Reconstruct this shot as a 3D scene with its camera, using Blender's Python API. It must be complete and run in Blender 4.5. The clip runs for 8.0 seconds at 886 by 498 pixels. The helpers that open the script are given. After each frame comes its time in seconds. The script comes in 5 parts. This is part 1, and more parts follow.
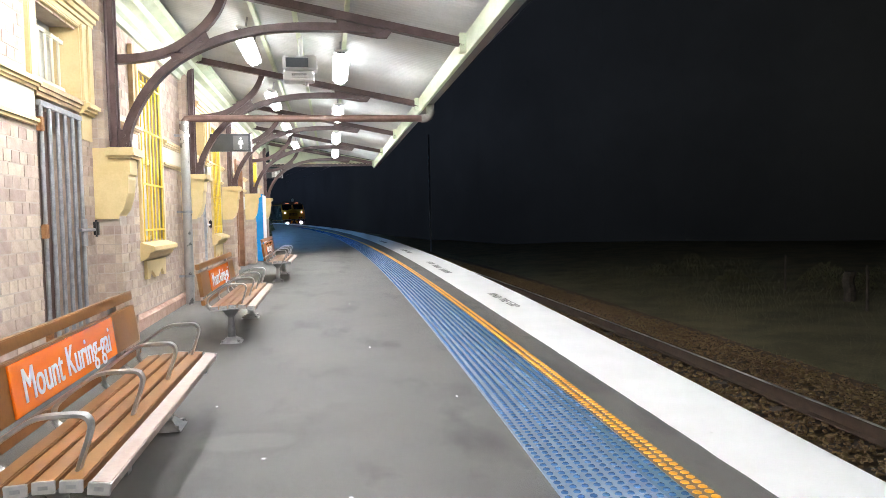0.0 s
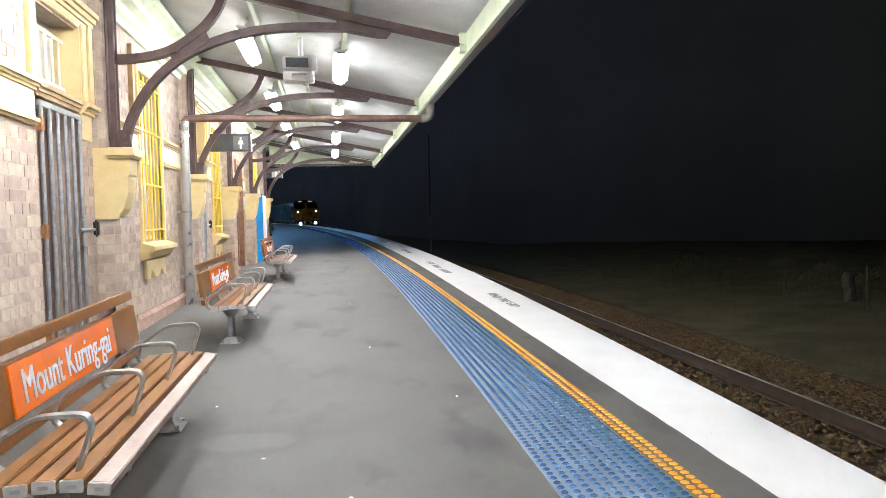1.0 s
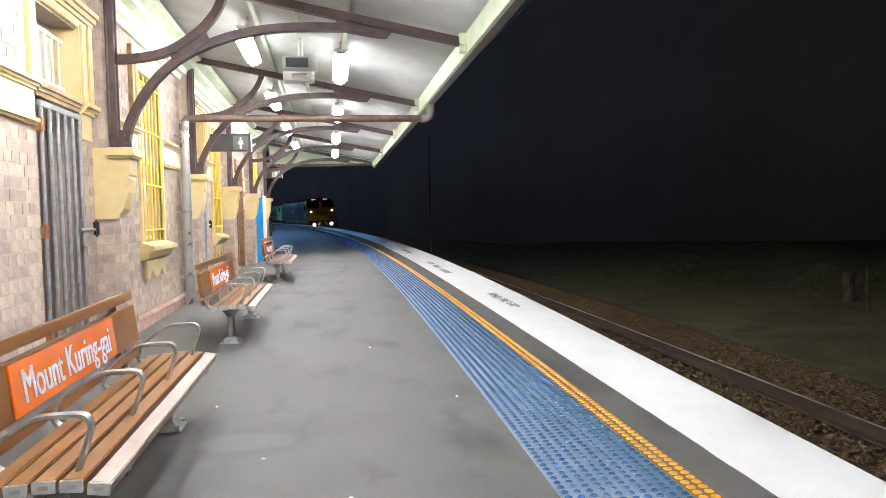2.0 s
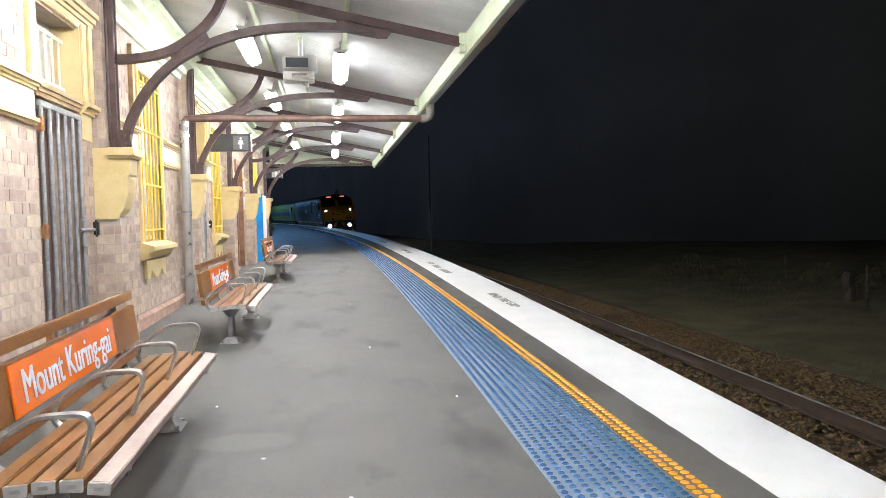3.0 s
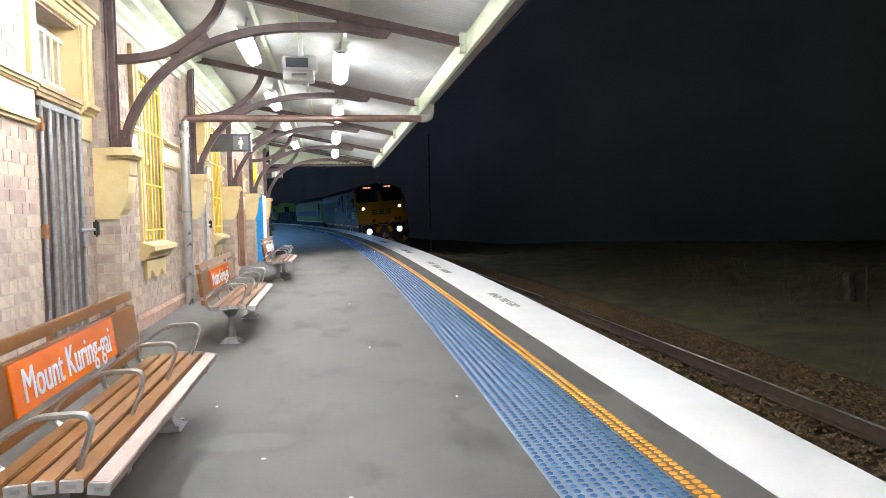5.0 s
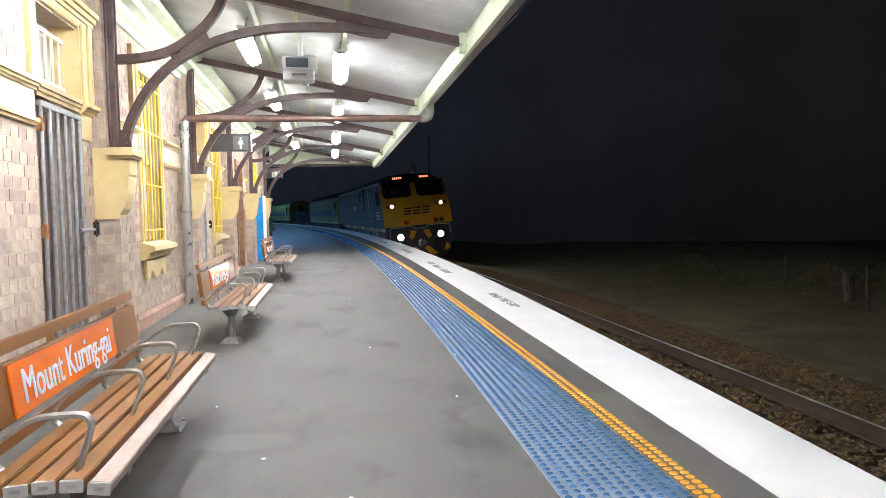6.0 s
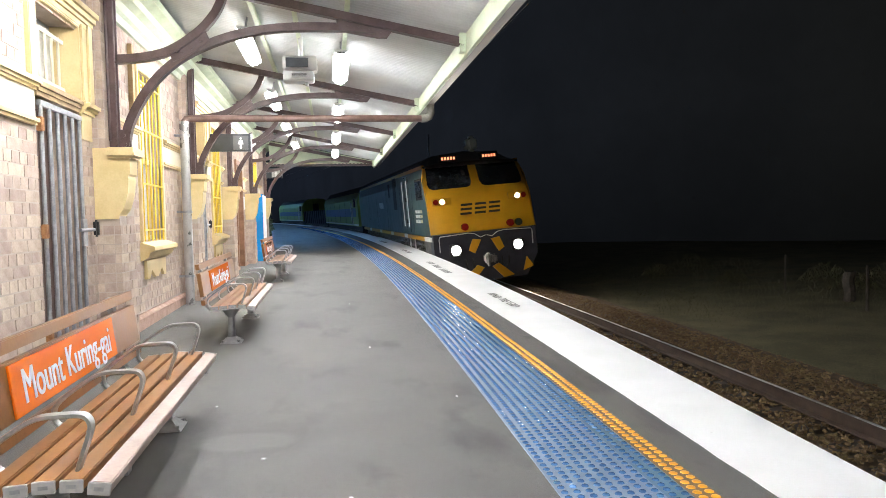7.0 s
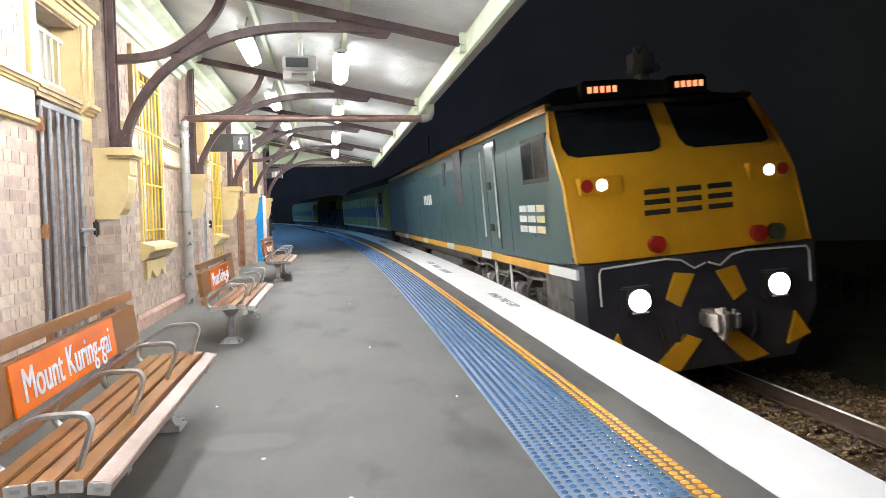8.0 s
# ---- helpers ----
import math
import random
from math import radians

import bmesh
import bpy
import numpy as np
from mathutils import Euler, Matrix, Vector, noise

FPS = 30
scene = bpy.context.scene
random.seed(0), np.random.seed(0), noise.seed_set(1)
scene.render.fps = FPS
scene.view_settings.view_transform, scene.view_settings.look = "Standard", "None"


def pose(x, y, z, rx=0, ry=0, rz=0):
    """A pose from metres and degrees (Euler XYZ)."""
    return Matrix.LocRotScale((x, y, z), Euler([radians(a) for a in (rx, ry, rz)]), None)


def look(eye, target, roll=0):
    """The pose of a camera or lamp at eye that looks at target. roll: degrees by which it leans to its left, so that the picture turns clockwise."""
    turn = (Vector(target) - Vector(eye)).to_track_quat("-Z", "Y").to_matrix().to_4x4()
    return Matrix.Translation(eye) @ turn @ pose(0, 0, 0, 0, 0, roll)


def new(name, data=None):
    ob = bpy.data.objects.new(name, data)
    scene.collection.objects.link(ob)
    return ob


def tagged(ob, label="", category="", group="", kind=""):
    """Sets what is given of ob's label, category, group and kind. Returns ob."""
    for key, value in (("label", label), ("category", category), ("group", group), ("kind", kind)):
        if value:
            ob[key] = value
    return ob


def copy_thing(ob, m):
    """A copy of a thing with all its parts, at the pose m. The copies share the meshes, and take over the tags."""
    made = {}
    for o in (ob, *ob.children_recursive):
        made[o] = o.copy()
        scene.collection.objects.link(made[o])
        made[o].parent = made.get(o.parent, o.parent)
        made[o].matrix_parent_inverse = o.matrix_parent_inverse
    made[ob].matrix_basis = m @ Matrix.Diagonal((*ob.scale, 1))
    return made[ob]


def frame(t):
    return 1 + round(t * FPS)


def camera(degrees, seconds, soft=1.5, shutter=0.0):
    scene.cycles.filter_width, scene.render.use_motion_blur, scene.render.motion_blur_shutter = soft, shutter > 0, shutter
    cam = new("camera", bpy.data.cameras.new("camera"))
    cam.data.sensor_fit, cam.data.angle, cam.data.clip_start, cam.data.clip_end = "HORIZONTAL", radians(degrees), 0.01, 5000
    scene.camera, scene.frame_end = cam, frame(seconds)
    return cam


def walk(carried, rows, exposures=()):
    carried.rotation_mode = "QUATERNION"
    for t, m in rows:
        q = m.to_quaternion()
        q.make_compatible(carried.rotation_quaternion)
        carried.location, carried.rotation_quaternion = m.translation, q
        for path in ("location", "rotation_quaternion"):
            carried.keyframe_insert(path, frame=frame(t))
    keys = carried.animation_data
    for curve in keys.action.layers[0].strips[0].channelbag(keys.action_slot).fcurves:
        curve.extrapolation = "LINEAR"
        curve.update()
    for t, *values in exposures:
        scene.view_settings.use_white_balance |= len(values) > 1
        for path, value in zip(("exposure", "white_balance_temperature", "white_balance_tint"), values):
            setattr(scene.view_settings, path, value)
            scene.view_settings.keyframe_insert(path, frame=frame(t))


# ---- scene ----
EYE = (0.0, 0.0, 1.17)
YAW, PITCH, ROLL = 9.013, -2.586, -1.226
aim = (math.sin(radians(YAW)) * math.cos(radians(PITCH)), math.cos(radians(YAW)) * math.cos(radians(PITCH)), math.sin(radians(PITCH)))
cam = camera(64.57, 8.0, soft=0.75, shutter=0.15)
stand = look(EYE, [a + b for a, b in zip(EYE, aim)], ROLL)
walk(cam, [(0.0, stand), (8.0, stand)])

# ---- light ----
world = bpy.data.worlds.new("night")
scene.world = world
world.use_nodes = True
world.node_tree.nodes["Background"].inputs[0].default_value = (0.37, 0.45, 0.55, 1)
world.node_tree.nodes["Background"].inputs[1].default_value = 0.022
scene.view_settings.exposure = 0.07
TUBE = 390.0
GRADE = 0.0095
HAZE_GLOW = 0.0088


# ---- the line of the platform and of the track ----
def edge_x(y):
    return 2.64 - (y - 16.5) ** 2 / (600 if y > 16.5 else 500)


def white_x(y):
    return 1.87 - (y - 15) ** 2 / (620 if y > 15 else 1150)


def stripe_x(y):
    return 1.55 - (y - 11) ** 2 / (620 if y > 11 else 800)


def track_x(y):
    return 4.265 - (y - 10) ** 2 / 763


def track_z(y):
    return -0.96 + 0.0075 * y


def ground_z(y):
    return GRADE * y


WALL_X = -2.0
BAY = 3.58
FIRST = 6.42
BAYS = [FIRST + BAY * i for i in range(-3, 5)]


# ---- materials ----
def surface(name, a, b, scale=8.0, rough=0.6, metal=0.0, bump=0.2, fine=60.0, glow=None, power=0.0, spread=0.15, random_piece=0.0, coords="Object", coat=0.0):
    m = bpy.data.materials.new(name)
    m.use_nodes = True
    n, l = m.node_tree.nodes, m.node_tree.links
    p = n["Principled BSDF"]
    tc = n.new("ShaderNodeTexCoord")
    big, small = n.new("ShaderNodeTexNoise"), n.new("ShaderNodeTexNoise")
    big.inputs["Scale"].default_value, big.inputs["Detail"].default_value = scale, 6
    small.inputs["Scale"].default_value, small.inputs["Detail"].default_value = fine, 4
    l.new(tc.outputs[coords], big.inputs["Vector"])
    l.new(tc.outputs[coords], small.inputs["Vector"])
    add = n.new("ShaderNodeMath")
    add.operation = "MULTIPLY_ADD"
    add.inputs[1].default_value = 0.45
    l.new(small.outputs["Fac"], add.inputs[0])
    l.new(big.outputs["Fac"], add.inputs[2])
    ramp = n.new("ShaderNodeValToRGB")
    ramp.color_ramp.elements[0].position, ramp.color_ramp.elements[1].position = 0.72 - spread, 0.72 + spread
    ramp.color_ramp.elements[0].color, ramp.color_ramp.elements[1].color = (*a, 1), (*b, 1)
    l.new(add.outputs[0], ramp.inputs[0])
    colour = ramp.outputs[0]
    if random_piece:
        info, hsv, mr, mr2 = n.new("ShaderNodeObjectInfo"), n.new("ShaderNodeHueSaturation"), n.new("ShaderNodeMapRange"), n.new("ShaderNodeMapRange")
        geo, mix = n.new("ShaderNodeNewGeometry"), n.new("ShaderNodeMath")
        mix.operation = "ADD"
        l.new(info.outputs["Random"], mix.inputs[0])
        l.new(geo.outputs["Random Per Island"], mix.inputs[1])
        frac = n.new("ShaderNodeMath")
        frac.operation = "FRACT"
        l.new(mix.outputs[0], frac.inputs[0])
        mr.inputs[3].default_value, mr.inputs[4].default_value = 1 - random_piece, 1 + random_piece
        mr2.inputs[3].default_value, mr2.inputs[4].default_value = 0.49, 0.515
        l.new(frac.outputs[0], mr.inputs[0])
        l.new(frac.outputs[0], mr2.inputs[0])
        l.new(mr.outputs[0], hsv.inputs["Value"])
        l.new(mr2.outputs[0], hsv.inputs["Hue"])
        l.new(colour, hsv.inputs["Color"])
        colour = hsv.outputs[0]
    l.new(colour, p.inputs["Base Color"])
    rr = n.new("ShaderNodeMapRange")
    rr.inputs[3].default_value, rr.inputs[4].default_value = max(0.03, rough - 0.12), min(1, rough + 0.12)
    l.new(big.outputs["Fac"], rr.inputs[0])
    l.new(rr.outputs[0], p.inputs["Roughness"])
    p.inputs["Metallic"].default_value = metal
    p.inputs["Coat Weight"].default_value = coat
    if bump:
        bp = n.new("ShaderNodeBump")
        bp.inputs["Strength"].default_value, bp.inputs["Distance"].default_value = bump, 0.01
        l.new(add.outputs[0], bp.inputs["Height"])
        l.new(bp.outputs[0], p.inputs["Normal"])
    if power:
        p.inputs["Emission Color"].default_value, p.inputs["Emission Strength"].default_value = (*glow, 1), power
    return m


def stained_asphalt():
    m = surface("asphalt", (0.084, 0.081, 0.079), (0.142, 0.138, 0.132), 1.1, 0.72, 0, 0.35, 190, spread=0.26)
    n, l = m.node_tree.nodes, m.node_tree.links
    p = n["Principled BSDF"]
    old = p.inputs["Base Color"].links[0].from_socket
    tc, st, rp, mx = n.new("ShaderNodeTexCoord"), n.new("ShaderNodeTexNoise"), n.new("ShaderNodeValToRGB"), n.new("ShaderNodeMix")
    mp = n.new("ShaderNodeMapping")
    mp.inputs["Scale"].default_value = (1.6, 0.7, 1)
    l.new(tc.outputs["Object"], mp.inputs["Vector"])
    l.new(mp.outputs[0], st.inputs["Vector"])
    st.inputs["Scale"].default_value, st.inputs["Detail"].default_value = 1.3, 8
    st.inputs["Roughness"].default_value = 0.55
    rp.color_ramp.elements[0].position, rp.color_ramp.elements[1].position = 0.54, 0.68
    l.new(st.outputs["Fac"], rp.inputs[0])
    mx.data_type, mx.blend_type = "RGBA", "MULTIPLY"
    l.new(rp.outputs[0], mx.inputs["Factor"])
    l.new(old, mx.inputs[6])
    mx.inputs[7].default_value = (0.55, 0.55, 0.57, 1)
    sp, sr, m2 = n.new("ShaderNodeTexNoise"), n.new("ShaderNodeValToRGB"), n.new("ShaderNodeMix")
    sp.inputs["Scale"].default_value, sp.inputs["Detail"].default_value = 260, 2
    l.new(tc.outputs["Object"], sp.inputs["Vector"])
    sr.color_ramp.elements[0].position, sr.color_ramp.elements[1].position = 0.4, 0.62
    sr.color_ramp.elements[0].color, sr.color_ramp.elements[1].color = (0.72, 0.72, 0.72, 1), (1.22, 1.21, 1.2, 1)
    l.new(sp.outputs["Fac"], sr.inputs[0])
    m2.data_type, m2.blend_type = "RGBA", "MULTIPLY"
    m2.inputs["Factor"].default_value = 1.0
    l.new(mx.outputs[2], m2.inputs[6])
    l.new(sr.outputs[0], m2.inputs[7])
    # a dried puddle with a dark rim
    sub, sc, ln, nz, ad, pr, m3 = (n.new("ShaderNodeVectorMath"), n.new("ShaderNodeVectorMath"), n.new("ShaderNodeVectorMath"), n.new("ShaderNodeTexNoise"),
                                   n.new("ShaderNodeMath"), n.new("ShaderNodeValToRGB"), n.new("ShaderNodeMix"))
    sub.operation, sc.operation, ln.operation = "SUBTRACT", "MULTIPLY", "LENGTH"
    sub.inputs[1].default_value, sc.inputs[1].default_value = (-0.454, 3.706, 0.035), (3.6, 4.6, 0)
    l.new(tc.outputs["Object"], sub.inputs[0])
    l.new(sub.outputs[0], sc.inputs[0])
    l.new(sc.outputs[0], ln.inputs[0])
    nz.inputs["Scale"].default_value, nz.inputs["Detail"].default_value = 3.2, 7
    l.new(tc.outputs["Object"], nz.inputs["Vector"])
    ad.operation = "MULTIPLY_ADD"
    ad.inputs[1].default_value = 1.3
    l.new(nz.outputs["Fac"], ad.inputs[0])
    l.new(ln.outputs["Value"], ad.inputs[2])
    r_ = pr.color_ramp
    r_.elements[0].position, r_.elements[0].color = 0.0, (1.13, 1.13, 1.12, 1)
    r_.elements[1].position, r_.elements[1].color = 1.0, (1, 1, 1, 1)
    for pos, val in ((0.6, 1.08), (0.72, 0.86), (0.86, 0.94)):
        e = r_.elements.new(pos)
        e.color = (val, val, val, 1)
    half = n.new("ShaderNodeMath")
    half.operation = "MULTIPLY"
    half.inputs[1].default_value = 0.47
    l.new(ad.outputs[0], half.inputs[0])
    l.new(half.outputs[0], pr.inputs[0])
    m3.data_type, m3.blend_type = "RGBA", "MULTIPLY"
    m3.inputs["Factor"].default_value = 1.0
    l.new(m2.outputs[2], m3.inputs[6])
    l.new(pr.outputs[0], m3.inputs[7])
    l.new(m3.outputs[2], p.inputs["Base Color"])
    return m


def night_glow():
    """Woods and haze far off, painted as a dim uneven glow of the wall itself, bluer towards the lamps of the far
    platform.
    """
    m = bpy.data.materials.new("night_glow")
    m.use_nodes = True
    n, l = m.node_tree.nodes, m.node_tree.links
    p = n["Principled BSDF"]
    tc, nz, nf, rp, rf = n.new("ShaderNodeTexCoord"), n.new("ShaderNodeTexNoise"), n.new("ShaderNodeTexNoise"), n.new("ShaderNodeValToRGB"), n.new("ShaderNodeMapRange")
    sep, hue, mx, mul = n.new("ShaderNodeSeparateXYZ"), n.new("ShaderNodeMapRange"), n.new("ShaderNodeMix"), n.new("ShaderNodeMath")
    mul2 = n.new("ShaderNodeMath")
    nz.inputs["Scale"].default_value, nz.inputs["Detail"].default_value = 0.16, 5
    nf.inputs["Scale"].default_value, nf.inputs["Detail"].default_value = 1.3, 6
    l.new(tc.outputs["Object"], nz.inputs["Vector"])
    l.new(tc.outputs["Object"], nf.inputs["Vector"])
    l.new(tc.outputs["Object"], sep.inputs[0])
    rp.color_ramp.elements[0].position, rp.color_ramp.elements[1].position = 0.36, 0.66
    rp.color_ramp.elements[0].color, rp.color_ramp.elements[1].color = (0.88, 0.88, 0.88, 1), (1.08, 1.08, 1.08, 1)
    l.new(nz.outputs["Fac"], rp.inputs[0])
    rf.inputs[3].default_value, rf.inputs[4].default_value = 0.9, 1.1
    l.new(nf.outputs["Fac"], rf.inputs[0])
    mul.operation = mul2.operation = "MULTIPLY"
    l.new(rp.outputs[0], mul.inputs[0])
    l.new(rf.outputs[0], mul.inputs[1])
    mul2.inputs[1].default_value = HAZE_GLOW
    # the painted glow halves towards the foot, to meet the dark ground
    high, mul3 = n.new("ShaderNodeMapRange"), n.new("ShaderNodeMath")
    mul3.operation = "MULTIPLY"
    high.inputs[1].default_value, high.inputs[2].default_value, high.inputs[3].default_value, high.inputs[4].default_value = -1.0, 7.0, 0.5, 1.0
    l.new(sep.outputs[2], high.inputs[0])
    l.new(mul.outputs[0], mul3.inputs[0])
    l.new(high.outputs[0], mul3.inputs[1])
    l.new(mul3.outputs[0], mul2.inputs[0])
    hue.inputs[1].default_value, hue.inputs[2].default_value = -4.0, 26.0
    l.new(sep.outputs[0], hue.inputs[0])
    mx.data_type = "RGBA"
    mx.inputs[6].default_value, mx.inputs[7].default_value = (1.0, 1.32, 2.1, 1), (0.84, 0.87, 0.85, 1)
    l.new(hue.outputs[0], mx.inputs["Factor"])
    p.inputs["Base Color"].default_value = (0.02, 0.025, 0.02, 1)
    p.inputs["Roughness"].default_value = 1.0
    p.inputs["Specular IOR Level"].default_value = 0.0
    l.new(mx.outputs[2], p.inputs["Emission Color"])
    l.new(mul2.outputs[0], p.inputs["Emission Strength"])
    return m


M = {
    "night": night_glow(),
    "asphalt": stained_asphalt(),
    "white_line": surface("white_line_paint", (0.87, 0.875, 0.88), (0.92, 0.92, 0.93), 2.5, 0.55, 0, 0.25, 120),
    "concrete": surface("concrete", (0.2, 0.19, 0.17), (0.34, 0.32, 0.29), 3, 0.85, 0, 0.4, 60),
    "blue_tile": surface("blue_tactile", (0.15, 0.212, 0.312), (0.2, 0.266, 0.375), 5, 0.5, 0, 0.15, 140, random_piece=0.06),
    "blue_dark": surface("blue_tactile_border", (0.06, 0.125, 0.22), (0.1, 0.18, 0.29), 5, 0.42, 0, 0.15, 140, random_piece=0.12),
    "blue_dot": surface("blue_stud", (0.034, 0.1, 0.235), (0.058, 0.14, 0.3), 30, 0.2, 0, 0.05, 140),
    "yellow_dot": surface("yellow_stud", (0.75, 0.33, 0.01), (0.85, 0.42, 0.03), 30, 0.4, 0, 0.05, 140),
    "brown_base": surface("stud_strip", (0.16, 0.09, 0.05), (0.26, 0.15, 0.08), 20, 0.7, 0, 0.2, 140),
    "mortar": surface("mortar", (0.41, 0.335, 0.285), (0.5, 0.42, 0.36), 6, 0.9, 0, 0.3, 120),
    "brick": surface("brick", (0.4, 0.3, 0.243), (0.54, 0.43, 0.363), 9, 0.85, 0, 0.4, 70, random_piece=0.15, spread=0.2),
    "red_brick": surface("red_plinth_brick", (0.38, 0.235, 0.175), (0.52, 0.355, 0.285), 9, 0.85, 0, 0.4, 90, random_piece=0.16),
    "cream": surface("cream_paint", (0.68, 0.52, 0.25), (0.76, 0.6, 0.32), 5, 0.45, 0, 0.08, 60),
    "pale": surface("pale_cream_render", (0.74, 0.67, 0.52), (0.8, 0.74, 0.6), 4, 0.6, 0, 0.1, 60),
    "green_trim": surface("pale_green_paint", (0.55, 0.62, 0.45), (0.66, 0.72, 0.55), 5, 0.5, 0, 0.08, 60),
    "yellow_bar": surface("yellow_bar_paint", (0.75, 0.5, 0.03), (0.85, 0.6, 0.06), 20, 0.35, 0, 0.05, 80),
    "gal": surface("galvanised_steel", (0.31, 0.315, 0.34), (0.44, 0.45, 0.475), 18, 0.4, 0.5, 0.1, 90),
    "pipe": surface("grey_pipe_paint", (0.42, 0.41, 0.4), (0.54, 0.53, 0.52), 6, 0.3, 0.6, 0.06, 70),
    "iron": surface("oxide_red_iron_paint", (0.07, 0.042, 0.042), (0.115, 0.074, 0.074), 9, 0.42, 0, 0.12, 70),
    "rust_pipe": surface("brown_pipe_paint", (0.1, 0.052, 0.042), (0.15, 0.082, 0.068), 9, 0.4, 0, 0.1, 70),
    "tan": surface("tan_paint", (0.33, 0.22, 0.1), (0.45, 0.31, 0.16), 8, 0.5, 0, 0.1, 60),
    "rust_hinge": surface("rusty_hinge", (0.3, 0.13, 0.05), (0.45, 0.23, 0.1), 20, 0.7, 0, 0.2, 90),
    "sheet": surface("painted_roof_sheet", (0.58, 0.59, 0.59), (0.68, 0.69, 0.69), 2.5, 0.62, 0, 0.05, 60),
    "wood": surface("varnished_slat", (0.2, 0.083, 0.025), (0.31, 0.14, 0.044), 3.5, 0.38, 0, 0.1, 45, spread=0.25),
    "worn_wood": surface("worn_grey_slat", (0.34, 0.255, 0.22), (0.44, 0.345, 0.305), 6, 0.55, 0, 0.1, 60),
    "cap": surface("grey_end_cap", (0.4, 0.39, 0.38), (0.5, 0.49, 0.48), 20, 0.5, 0, 0.05, 60),
    "alu": surface("cast_aluminium", (0.42, 0.43, 0.44), (0.56, 0.57, 0.58), 15, 0.35, 0.85, 0.1, 80),
    "leg_grey": surface("dull_grey_leg_paint", (0.3, 0.3, 0.31), (0.4, 0.4, 0.41), 12, 0.45, 0.3, 0.15, 70),
    "orange": surface("orange_sign", (0.88, 0.175, 0.006), (0.92, 0.2, 0.01), 4, 0.02, 0, 0, 60),
    "white": surface("white_lettering", (0.8, 0.8, 0.8), (0.84, 0.84, 0.84), 10, 0.4, 0, 0, 60),
    "ink": surface("grey_stencil_paint", (0.12, 0.12, 0.13), (0.22, 0.22, 0.22), 25, 0.7, 0, 0.05, 90),
    "sign_dark": surface("charcoal_sign", (0.035, 0.038, 0.042), (0.05, 0.054, 0.06), 6, 0.35, 0, 0, 60),
    "sign_grey": surface("grey_sign_field", (0.12, 0.12, 0.125), (0.15, 0.15, 0.155), 6, 0.35, 0, 0, 60),
    "tube": surface("lit_diffuser", (0.9, 0.9, 0.9), (0.9, 0.9, 0.9), 5, 0.4, 0, 0, 60, glow=(0.97, 0.99, 1.0), power=TUBE),
    "diffuser": surface("lit_acrylic_diffuser", (0.9, 0.9, 0.9), (0.9, 0.9, 0.9), 5, 0.4, 0, 0, 60, glow=(0.97, 0.99, 1.0), power=11.0),
    "box_white": surface("white_housing", (0.72, 0.72, 0.72), (0.8, 0.8, 0.8), 6, 0.4, 0, 0.03, 60),
    "blue_box": surface("bright_blue_panel", (0.02, 0.3, 0.75), (0.03, 0.36, 0.82), 3, 0.25, 0, 0, 60),
    "brown_wood": surface("brown_timber", (0.2, 0.1, 0.055), (0.32, 0.17, 0.1), 6, 0.5, 0, 0.15, 60),
    "dark_door": surface("dark_red_door", (0.1, 0.057, 0.05), (0.15, 0.09, 0.078), 5, 0.45, 0, 0.1, 60),
    "glass": surface("window_pane", (0.66, 0.65, 0.6), (0.75, 0.74, 0.7), 3, 0.1, 0, 0.02, 30),
    "ballast": surface("ballast_stone", (0.13, 0.075, 0.036), (0.2, 0.13, 0.066), 25, 0.9, 0, 0.4, 120, random_piece=0.22),
    "earth": surface("track_bed", (0.08, 0.05, 0.027), (0.13, 0.085, 0.05), 5, 0.95, 0, 0.6, 60),
    "grass_ground": surface("grassy_ground", (0.1, 0.089, 0.045), (0.18, 0.155, 0.083), 1.2, 0.95, 0, 0.6, 25),
    "grass": surface("grass_blade", (0.09, 0.085, 0.04), (0.16, 0.145, 0.07), 3, 0.8, 0, 0, 60, random_piece=0.3),
    "rail": surface("rail_steel", (0.04, 0.022, 0.014), (0.062, 0.037, 0.024), 8, 0.85, 0.0, 0.2, 60),
    "rail_top": surface("polished_railhead", (0.7, 0.7, 0.7), (0.8, 0.8, 0.8), 8, 0.42, 1.0, 0.02, 60),
    "sleeper": surface("sleeper_timber", (0.05, 0.037, 0.028), (0.09, 0.065, 0.05), 5, 0.9, 0, 0.4, 50),
    "bark": surface("bark", (0.06, 0.05, 0.04), (0.12, 0.1, 0.08), 8, 0.9, 0, 0.6, 60),
    "leaf": surface("leaf", (0.05, 0.075, 0.035), (0.09, 0.12, 0.055), 3, 0.6, 0, 0, 40, random_piece=0.3),
    "teal": surface("teal_locomotive_paint", (0.041, 0.078, 0.073), (0.054, 0.096, 0.089), 2.5, 0.33, 0, 0.02, 30, coat=0.3),
    "loco_yellow": surface("locomotive_yellow", (0.6, 0.29, 0.008), (0.67, 0.335, 0.014), 2.5, 0.36, 0, 0.02, 30, coat=0.3),
    "loco_green": surface("faded_green_yellow_paint", (0.22, 0.27, 0.05), (0.32, 0.37, 0.08), 1.5, 0.45, 0, 0.03, 30),
    "loco_blue": surface("blue_band_paint", (0.03, 0.06, 0.16), (0.05, 0.085, 0.2), 2.5, 0.4, 0, 0.03, 30),
    "black": surface("black_underframe", (0.016, 0.015, 0.015), (0.035, 0.032, 0.03), 6, 0.65, 0.2, 0.3, 50),
    "bogie": surface("grimy_steel", (0.09, 0.083, 0.076), (0.22, 0.2, 0.185), 6, 0.6, 0.3, 0.35, 50),
